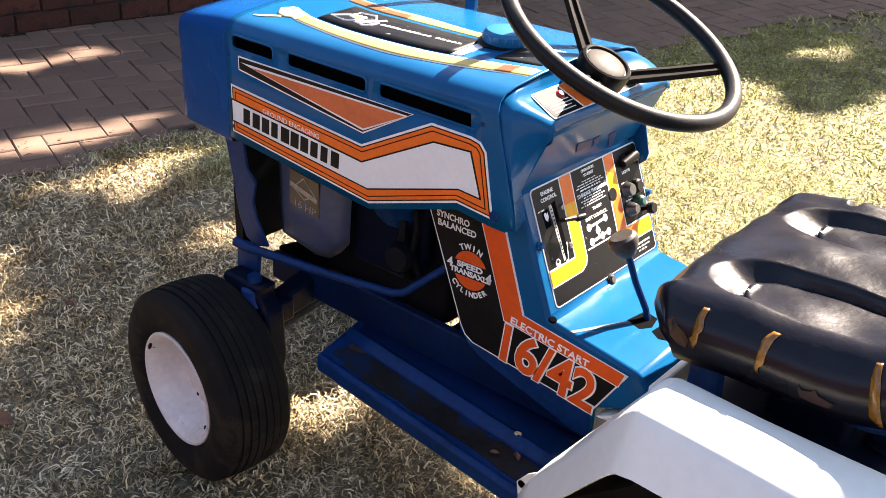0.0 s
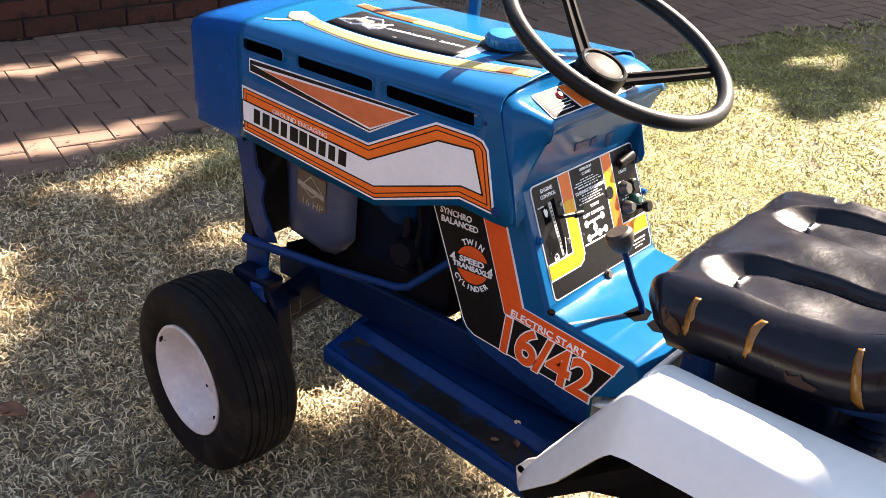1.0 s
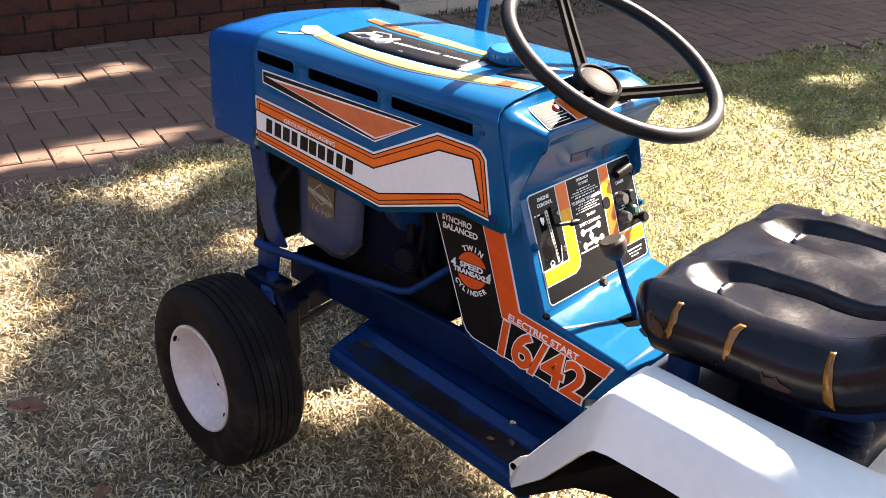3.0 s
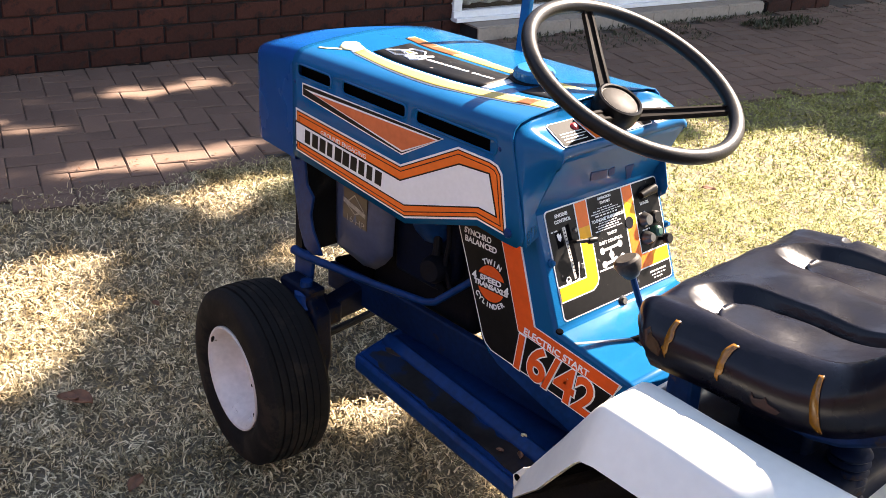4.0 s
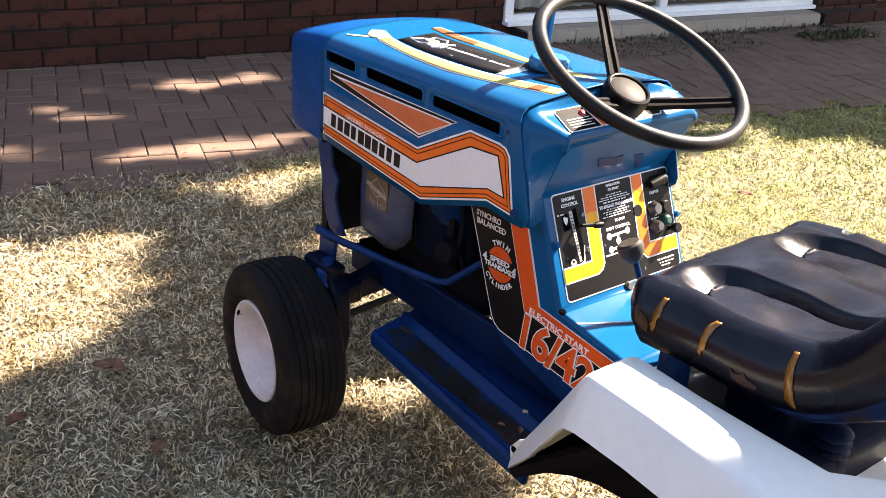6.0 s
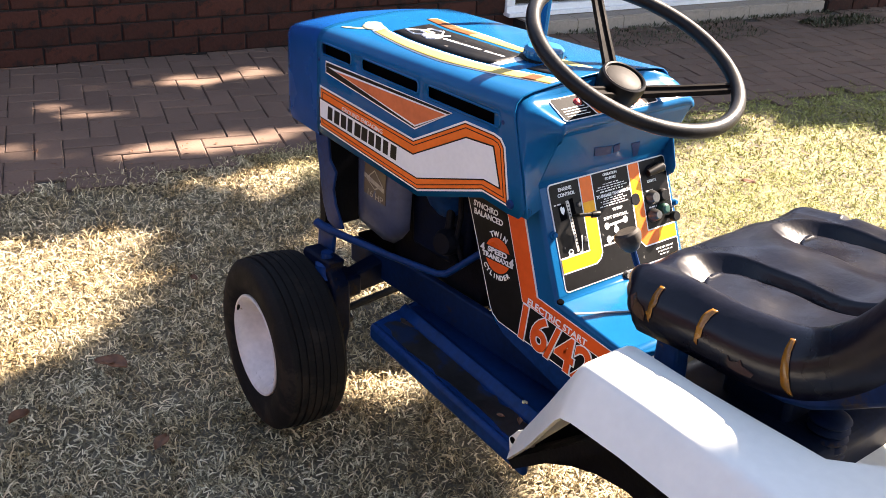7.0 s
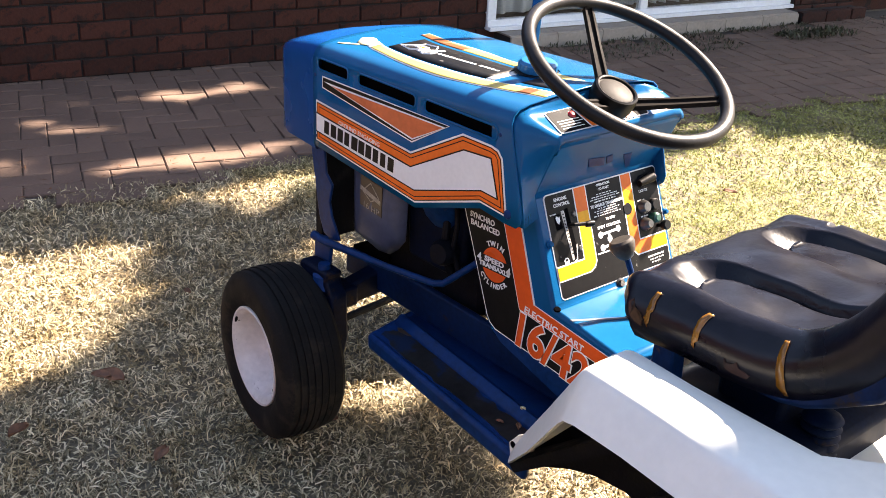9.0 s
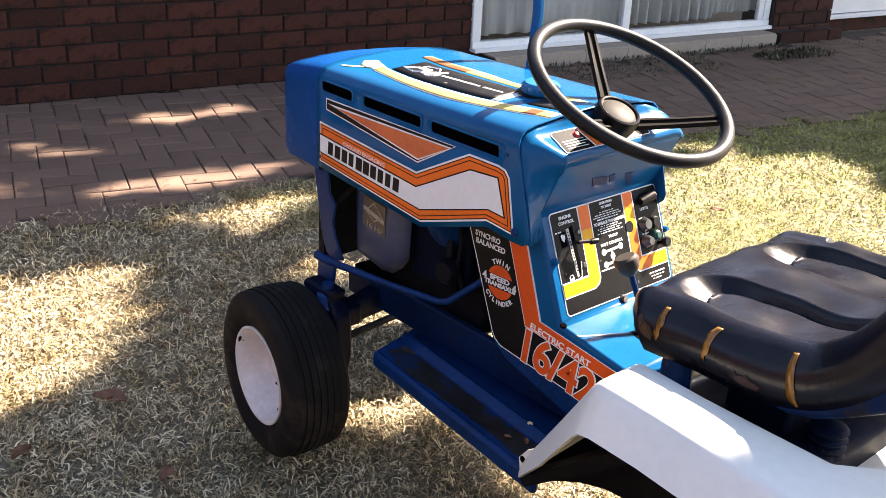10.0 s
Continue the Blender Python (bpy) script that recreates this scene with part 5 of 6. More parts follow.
# ---- white rear fender body ----
def fender(sign):
    """Boxy fender: an outer skirt, a rolled shoulder, a flat top and an inner drop."""
    def Y(y):
        return y if sign > 0 else 2 * YC - y
    st = [  # x, top z, crease y, inner y, foot z
        (0.700, 0.330, -0.100, -0.070, 0.318), (0.722, 0.370, -0.106, -0.045, 0.330), (0.80, 0.480, -0.135, -0.024, 0.415), (0.868, 0.578, -0.160, -0.056, 0.505),
        (0.880, 0.592, -0.166, -0.066, 0.520), (0.892, 0.600, -0.170, -0.073, 0.532), (0.915, 0.602, -0.173, -0.076, 0.538), (1.00, 0.602, -0.178, -0.082, 0.540), (1.10, 0.602, -0.188, -0.083, 0.540), (1.19, 0.602, -0.196, -0.083, 0.540), (1.26, 0.602, -0.202, -0.02, 0.540), (1.40, 0.600, -0.205, 0.10, 0.53), (1.60, 0.58, -0.205, 0.15, 0.50)]
    rows = []
    for x, zt, yo, yi, zf in st:
        d = zt - zf
        k = min(1, d / 0.06)
        rows.append([(x, Y(yo - 0.037 * k + 0.004), zf - 0.004), (x, Y(yo - 0.040 * k), zf), (x, Y(yo - 0.021 * k), lerp(zf, zt, 0.5)), (x, Y(yo - 0.0075 * k), zt - d * 0.17), (x, Y(yo - 0.003), zt - d * 0.07), (x, Y(yo + 0.003), zt - d * 0.015), (x, Y(yo + 0.010), zt), (x, Y(lerp(yo, yi, 0.6)), zt + 0.001), (x, Y(yi - 0.014), zt), (x, Y(yi - 0.004), zt - 0.005), (x, Y(yi), zt - 0.018), (x, Y(yi + 0.004), zt - max(0.025, min(d, 0.06)))])
    return part("rear_fender", grid(rows), M_WHITE, mower, "white painted sheet-metal rear fender", solid=0.003, auto=28)


fl = fender(1)
fender(-1)
tab = part("front_tab", prism([(0.693, 0.341), (0.711, 0.364), (0.728, 0.376), (0.722, 0.340), (0.712, 0.318), (0.698, 0.313)], "y", -0.1035, -0.1000), M_WHITE, fl, "chipped white mounting tab", bevel=0.001)
part("bolt_hole", lathe([(0, 0.0008), (0.0052, 0.0008), (0.0066, 0.0)], (0.7025, -0.1035, 0.341), (0, -1, 0), 12), M_PITCH, tab, "dark bolt hole")
part("rear_deck", box(0.99, 1.6, -0.02, 0.44, 0.44, 0.456), M_WHITE, mower, "chipped white rear deck", bevel=0.004)
# dark panel and sloping block inside the wheel arch, under the fender
arch = [(0.712, 0.322), (0.708, 0.290), (0.722, 0.292), (0.745, 0.305), (0.79, 0.328), (0.84, 0.345), (0.90, 0.352), (0.96, 0.34), (1.02, 0.33), (1.30, 0.33), (1.30, 0.56), (0.93, 0.56), (0.83, 0.46)]
part("arch_panel", prism(arch, "y", -0.062, -0.056), M_DARK, mower, "dark inner wheel-arch panel", smooth=False)
part("arch_block", prism([(0.722, 0.328), (0.735, 0.318), (0.93, 0.47), (0.93, 0.50)], "y", -0.13, -0.06), M_DARK, mower, smooth=False)
part("deck_front", prism([(0.793, 0.474), (0.804, 0.474), (0.808, 0.44), (0.80, 0.42), (0.74, 0.385), (0.716, 0.382), (0.772, 0.413), (0.793, 0.445)], "y", 0.048, 0.380), M_WHITE, mower, "white front edge of the seat deck", bevel=0.003)


# ---- seat ----
SEAT_PATH = [(0.812, 0.650), (0.822, 0.670), (0.850, 0.687), (0.915, 0.695), (1.00, 0.698), (1.064, 0.7005), (1.121, 0.713), (1.174, 0.7425), (1.2145, 0.794), (1.2425, 0.861), (1.261, 0.94), (1.2715, 1.02)]


def seat_point(u):
    """Point and upward normal along the seat's middle line, front roll to backrest."""
    k = u * (len(SEAT_PATH) - 1)
    i = min(int(k), len(SEAT_PATH) - 2)
    t = k - i
    P = [Vector(SEAT_PATH[min(max(i + o, 0), len(SEAT_PATH) - 1)]) for o in (-1, 0, 1, 2)]
    p = 0.5 * ((2 * P[1]) + (P[2] - P[0]) * t + (2 * P[0] - 5 * P[1] + 4 * P[2] - P[3]) * t * t + (3 * P[1] - P[0] - 3 * P[2] + P[3]) * t ** 3)
    d = 0.5 * ((P[2] - P[0]) + 2 * (2 * P[0] - 5 * P[1] + 4 * P[2] - P[3]) * t + 3 * (3 * P[1] - P[0] - 3 * P[2] + P[3]) * t * t)
    d.normalize()
    return p, Vector((-d.y, d.x))


def smooth01(t):
    t = min(1, max(0, t))
    return t * t * (3 - 2 * t)


SEAT_YL, SEAT_YR = -0.068, 0.376


def seat_surface(u, w):
    """u from the front to the backrest's top, w from -1 (left edge) to 1."""
    p, nrm = seat_point(u)
    yc, half = (SEAT_YL + SEAT_YR) / 2, (SEAT_YR - SEAT_YL) / 2
    front = 1 - smooth01(u / 0.30)
    half *= 1 - 0.05 * front
    x = p.x + 0.022 * abs(w) ** 3 * front
    lift = 0.005 * smooth01((abs(w) - 0.72) / 0.14)                 # rolled bolster along the sides
    lift += 0.028 * smooth01((u - 0.45) / 0.3) * abs(w) ** 2.5
    lift += 0.008 * math.exp(-(w / 0.2) ** 2) * smooth01((u - 0.12) / 0.2)
    # two pressed channels with round fronts
    for cw in (-0.55, 0.44):
        du = max(0.0, 0.350 - u) / 0.150
        dw = abs(w - cw - 0.02 * math.sin(u * 9)) / (0.30 - 0.05 * u)
        q = math.hypot(du, dw)
        run = (0.56 * du * du + 0.20 * dw * dw) / (q * q + 1e-9) if q > 0.2 else 0.5
        t = min(1.0, max(0.0, (1 - q) / run))
        lift -= 0.031 * (0.8 * t + 0.2 * smooth01(t))
        # a firm pad stands up again inside each channel
        pw = abs(w - cw) / (0.30 - 0.05 * u) / (0.92 if w < cw else 0.66)
        lift += 0.021 * smooth01((1 - math.hypot(du / 0.58, pw)) / 0.12)
    lift -= 0.024 * max(0.0, (abs(w) - 0.82) / 0.18) ** 2
    # creases and sag of the old foam
    lift += 0.0028 * math.sin(w * 9 + u * 14) * math.sin(u * 23 + 1) * front
    lift += 0.0016 * math.sin(x * 55 + w * 4) * math.sin(w * 11 + 2)
    lift -= 0.050 * math.exp(-((x - 0.925) / 0.0042) ** 2) * smooth01((w - 0.78) / 0.10)
    return Vector((x + nrm.x * lift, yc + half * w, p.y + nrm.y * lift))


def seat():
    n, m = 240, 156
    bm = grid([[seat_surface(i / n, j / m * 2 - 1) for j in range(m + 1)] for i in range(n + 1)])
    per = [(0, j) for j in range(m + 1)] + [(i, m) for i in range(1, n + 1)] + [(n, j) for j in range(m - 1, -1, -1)] + [(i, 0) for i in range(n - 1, 0, -1)]
    bm.verts.ensure_lookup_table()
    first = [bm.verts[i * (m + 1) + j] for i, j in per]
    loops = [first]
    for out, down in ((0.007, 0.008), (0.010, 0.024), (0.008, 0.044), (0.0, 0.060), (-0.02, 0.064)):
        ring = []
        for v, (i, j) in zip(first, per):
            _, nrm = seat_point(i / n)
            w = j / m * 2 - 1
            side = Vector((0, 1 if w > 0.97 else -1 if w < -0.97 else 0, 0))
            fwd = Vector((-nrm.y, 0, nrm.x)) if i == 0 else Vector((nrm.y, 0, -nrm.x)) if i == n else Vector()
            o = side + fwd
            if o.length > 0:
                o.normalize()
            ring.append(bm.verts.new(v.co + o * out - Vector((nrm.x, 0, nrm.y)) * down))
        loops.append(ring)
    for A, B in zip(loops, loops[1:]):
        for k in range(len(per)):
            q = (k + 1) % len(per)
            bm.faces.new((A[k], A[q], B[q], B[k]))
    low = loops[-1]
    left = [low[0]] + [low[2 * m + n + n - i] for i in range(1, n)] + [low[2 * m + n]]
    right = [low[m + i] for i in range(n + 1)]
    bm.faces.new(low[:m + 1] + [right[1], left[1]])
    for i in range(1, n - 1):
        bm.faces.new((left[i], right[i], right[i + 1], left[i + 1]))
    bm.faces.new([left[n - 1], right[n - 1]] + low[m + n:m + n + m + 1])
    return part("seat", bm, M_VINYL, mower, "cracked black vinyl seat mended with amber tape", auto=75)


SEAT = seat()
SEAT.scale, SEAT.location = (1.023,) * 3, (-0.03565, 0.02484, -0.0299)


def seat_side(x, drop):
    """Place on the left side wall of the seat, drop metres below its edge."""
    best = min((k / 200 for k in range(200)), key=lambda u: abs(seat_surface(u, -1).x - x))
    p, nrm = seat_surface(best, -1), seat_point(best)[1]
    o = 0.0
    for (d0, o0), (d1, o1) in zip(((0, 0), (0.008, 0.007), (0.024, 0.010), (0.044, 0.008)), ((0.008, 0.007), (0.024, 0.010), (0.044, 0.008), (0.060, 0.0))):
        if d0 <= drop <= d1:
            o = lerp(o0, o1, (drop - d0) / (d1 - d0))
    return p - Vector((nrm.x, 0, nrm.y)) * drop - Vector((0, o + 0.0012, 0))


def tape(x, w, hook, length, lean):
    """A torn strip that starts over the seat's edge, bends and runs out to a point."""
    rows = []
    best = min((k / 200 for k in range(200)), key=lambda u: abs(seat_surface(u, -1).x - x))
    for k in range(5):
        f = 1 - k / 4
        mid = best + hook * f ** 1.5
        rows.append([seat_surface(mid + o * w * 0.6 * (0.8 + 0.2 * (1 - f)), -1 + 0.05 * f) + Vector((0, -0.0005, 0.0014)) for o in (-1, 0, 1)])
    for k in range(1, 9):
        t = k / 8
        half = w * 0.5 * (1 - 0.25 * t - 0.7 * max(0.0, (t - 0.6) / 0.4) ** 2)
        mid = x + lean * t + 0.0012 * math.sin(7 * t)
        rows.append([seat_side(mid + o * half, length * t) for o in (-1, 0, 1)])
    return part("tape_patch", grid(rows), M_TAPE, SEAT, "shiny amber repair tape", solid=-0.0005)


tape(0.905, 0.010, 0.003, 0.034, -0.003)
tape(0.985, 0.010, 0.007, 0.034, -0.002)
tape(1.104, 0.011, 0.0, 0.054, 0.003)
M_FOAM = mat("bare_foam", (0.030, 0.010, 0.006), 0.8, var=0.5, scale=60)


def side_patch(x, drop, pts, m, text):
    bm = bmesh.new()
    top = [bm.verts.new(seat_side(x + a, drop + d) - Vector((0, 0.0006, 0))) for a, d in pts]
    low = [bm.verts.new(seat_side(x + a, drop + d) + Vector((0, 0.003, 0))) for a, d in pts]
    bm.faces.new(top)
    bm.faces.new(low[::-1])
    for k in range(len(pts)):
        q = (k + 1) % len(pts)
        bm.faces.new((top[k], top[q], low[q], low[k]))
    return part("tear", bm, m, SEAT, text, smooth=False)


side_patch(1.030, 0.030, [(0, 0.004), (0.003, -0.004), (0.006, 0.002), (0.016, -0.001), (0.020, -0.005), (0.024, 0.002), (0.036, 0.007), (0.034, 0.013), (0.020, 0.013), (0.006, 0.011)], M_FOAM, "torn vinyl showing brown foam")
side_patch(0.866, 0.010, [(0, -0.002), (0.006, -0.007), (0.013, 0.002), (0.022, 0.006), (0.029, 0.014), (0.026, 0.026), (0.014, 0.024), (0.004, 0.016)], mat("worn_brown_vinyl", (0.034, 0.013, 0.006), 0.4, var=0.6, scale=50), "brown worn patch on the front corner")
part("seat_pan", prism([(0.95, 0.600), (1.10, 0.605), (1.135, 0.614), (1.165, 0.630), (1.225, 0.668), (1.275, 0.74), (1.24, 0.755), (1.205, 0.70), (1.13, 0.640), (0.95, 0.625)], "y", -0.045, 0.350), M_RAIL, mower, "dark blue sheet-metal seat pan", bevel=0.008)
part("seat_bracket", prism([(0.862, 0.45), (0.91, 0.45), (0.902, 0.61), (0.868, 0.61)], "y", 0.0, 0.03), M_BLUED, mower, "dark blue seat hinge bracket", bevel=0.004)
# navy block and box added to paint the shadow below the seat
part("seat_shade_block", prism([(0.815, 0.42), (0.84, 0.475), (0.90, 0.515), (1.10, 0.515), (1.125, 0.50), (1.125, 0.42)], "y", -0.080, 0.385), M_BAY, mower, "dark navy block painting the shade under the seat", bevel=0.01)
part("seat_shade_box", box(0.95, 1.06, 0.05, 0.39, 0.45, 0.59), M_BAY, mower, bevel=0.01)
part("deck_lever", tube([(1.09, 0.16, 0.475), (1.10, 0.20, 0.485), (1.105, 0.27, 0.490), (1.11, 0.34, 0.482)], [0.004, 0.009, 0.009, 0.007], 10), M_DARK, mower, "black lever on the rear deck")
bel = []
for k in range(7):
    z = 0.540 - 0.0128 * k
    bel += [(0.0215, z), (0.0262, z - 0.0025), (0.0285, z - 0.0055), (0.0262, z - 0.0090)]
part("seat_spring", lathe([(0, 0.545)] + bel + [(0.02, 0.452), (0, 0.452)], (1.100, 0.085, 0), (0, 0, 1), 28), M_GREASE, mower, "dark ribbed rubber seat spring")


# ---- unseen trees added beyond the lawn to cast the shade ----
LIT = ((-0.95, 2.58, 0.14, 0.09), (-0.66, 0.58, 0.14, 0.09), (-0.28, 0.36, 0.14, 0.14), (-1.27, 0.60, 0.10, 0.22), (-0.29, 3.72, 0.06, 0.20))
CLEARING = ((-1.14, -0.55), (-1.17, -0.20), (-1.11, 0.03), (-0.86, -0.08), (-0.62, -0.25), (-0.46, -0.42), (-0.46, -0.62), (-0.62, -0.85), (-0.95, -0.95))


def in_clearing(x, y, margin):
    """Inside the convex gap of the crown, grown by a margin."""
    n = len(CLEARING)
    for i in range(n):
        (ax, ay), (bx_, by) = CLEARING[i], CLEARING[(i + 1) % n]
        dx, dy = bx_ - ax, by - ay
        if ((x - ax) * dy - (y - ay) * dx) / math.hypot(dx, dy) < -margin:
            return False
    return True


STREAKS = (((-1.87, -0.10), (-1.672, 0.325), 0.010), ((-1.672, 0.325), (-1.608, 0.555), 0.022), ((-1.608, 0.555), (-1.603, 0.85), 0.015), ((-2.313, 0.138), (-2.171, 0.358), 0.008),
           ((-2.427, 0.80), (-2.349, 1.228), 0.024), ((-2.624, 0.208), (-2.562, 0.404), -0.02))


def from_segment(x, y, a, b):
    dx, dy = b[0] - a[0], b[1] - a[1]
    t = min(1, max(0, ((x - a[0]) * dx + (y - a[1]) * dy) / (dx * dx + dy * dy)))
    return math.hypot(x - a[0] - dx * t, y - a[1] - dy * t)


def open_lawn(x, y):
    """The sunny lawn beyond the crown's edge."""
    left = curve_at([(0.1, 0.02), (0.32, 0.0), (0.42, -0.36), (0.6, -0.62), (1.2, -0.66), (2.2, -0.72), (2.43, -0.66), (2.68, -0.61), (2.9, -0.54), (3.1, -0.50)], y)
    far = curve_at([(-0.8, 3.1), (-0.5, 3.1), (-0.35, 2.98), (-0.19, 2.85), (-0.05, 2.8), (0.05, 2.86), (0.12, 2.99), (0.16, 3.4), (0.22, 9.0)], x)
    return y > 0.1 and x > left - 0.06 and y < far + 0.06


def shade_wanted(x, y):
    if y < -1.5:
        return ((x - 0.9) / 2.2) ** 2 + ((y + 2.9) / 1.5) ** 2 + 0.5 * noise.noise(Vector((x * 1.1, y * 1.1, 3.0))) + 0.5 * noise.noise(Vector((x * 3.3, y * 3.3, 7.0))) < 0.85
    if (1.04 if y < -0.85 else 1.09) < x < 1.7 and -1.3 < y < -0.74:
        return True
    if (-0.10 < x < 1.65 and -1.45 < y < -0.40) or (-0.36 < x < 0 and -1.02 < y < -0.52) or (x > 0.30 and -1.3 < y < -0.12) or (x > -0.20 and (0.00 if x < 0.13 else 0.09) < y < 0.62) or open_lawn(x, y) or (x > 0.5 and y > -0.9):
        return False
    for cx, cy, rx, ry in LIT:
        if ((x - cx) / (rx + 0.07)) ** 2 + ((y - cy) / (ry + 0.07)) ** 2 < 1:
            return False
    for a, b, r in STREAKS:
        if from_segment(x, y, a, b) < r + 0.095:
            return False
    return not in_clearing(x, y, 0.07)


def shade_tree(base, x_range, y_range, label, seed):
    """An unseen spreading tree: tapered trunk, limbs, clumps of small leaves set where shade is wanted."""
    rnd = random.Random(seed)
    t = tagged(new("tree"), label, "tree", group="garden trees")
    t.location = base
    clumps = []
    nx, ny = int((x_range[1] - x_range[0]) / 0.13), int((y_range[1] - y_range[0]) / 0.13)
    for i in range(nx):
        for j in range(ny):
            gx = x_range[0] + (i + rnd.uniform(0.1, 0.9)) * 0.13
            gy = y_range[0] + (j + rnd.uniform(0.1, 0.9)) * 0.13
            if shade_wanted(gx, gy):
                h = rnd.uniform(4.4, 5.2)
                clumps.append(Vector((gx, gy, 0)) + SUN_DIR * (h / SUN_DIR.z) - Vector(base))
    verts, faces = [], []
    for c in clumps:
        for _ in range(84):
            d = Vector((rnd.gauss(0, 1), rnd.gauss(0, 1), rnd.gauss(0, 1))).normalized() * 0.12 * rnd.random() ** 0.4
            a = Vector((rnd.gauss(0, 1), rnd.gauss(0, 1), rnd.gauss(0, 0.5))).normalized()
            b = a.orthogonal().normalized()
            b.rotate(Matrix.Rotation(rnd.uniform(0, 6.28), 3, a))
            L, W = rnd.uniform(0.04, 0.065), rnd.uniform(0.018, 0.028)
            p = c + d
            k = len(verts)
            verts += [p - a * L, p + b * W, p + a * L, p - b * W]
            faces.append((k, k + 1, k + 2, k + 3))
    me = bpy.data.meshes.new("crown")
    me.from_pydata(verts, [], faces)
    me.materials.append(M_LEAF)
    crown = new("crown", me)
    crown.parent = t
    tagged(crown, "open crown of small green leaves", kind="stuff")
    mid = sum(clumps, Vector()) / len(clumps)
    fork = Vector((mid.x * 0.12, mid.y * 0.12, 3.6))
    part("trunk", tube([(0, 0, -0.05), (0.02, 0.0, 0.5), (fork.x * 0.5, fork.y * 0.5, 2.2), tuple(fork)], [0.19, 0.15, 0.13, 0.11], 12), M_BARK, t, "rough brown trunk")
    made = 0
    for _ in range(400):
        c = clumps[rnd.randrange(len(clumps))]
        q = fork.lerp(c, 0.5) + Vector((rnd.uniform(-0.2, 0.2), rnd.uniform(-0.2, 0.2), -0.15))
        way = [fork - Vector((0, 0, 0.1)), fork.lerp(q, 0.5), q, c]
        ends = [a.lerp(b, k) + Vector(base) for a, b in zip(way, way[1:]) for k in (0.3, 0.6, 1.0)]
        ends = [p - SUN_DIR * (p.z / SUN_DIR.z) for p in ends]
        # limbs stay where their shadows land in wanted shade
        if all(shade_wanted(p.x, p.y) or p.y > 3.4 or p.x > 1.6 for p in ends):
            part("limb", tube([tuple(p) for p in way], [0.06, 0.035, 0.018, 0.006], 7), M_BARK, t)
            made += 1
            if made == 14:
                break
    return t


shade_tree((1.2, 9.6, 0), (-3.3, 0.55), (-1.3, 6.6), "unseen spreading tree placed for dappled shade, small dark green leaves", 3)
# stands in for the backrest's shadow on the fender and dims the near side
shade_tree((3.4, 7.4, 0), (-1.6, 3.2), (-4.4, -0.60), "unseen tall tree added for shade, with an open leafy crown", 5)


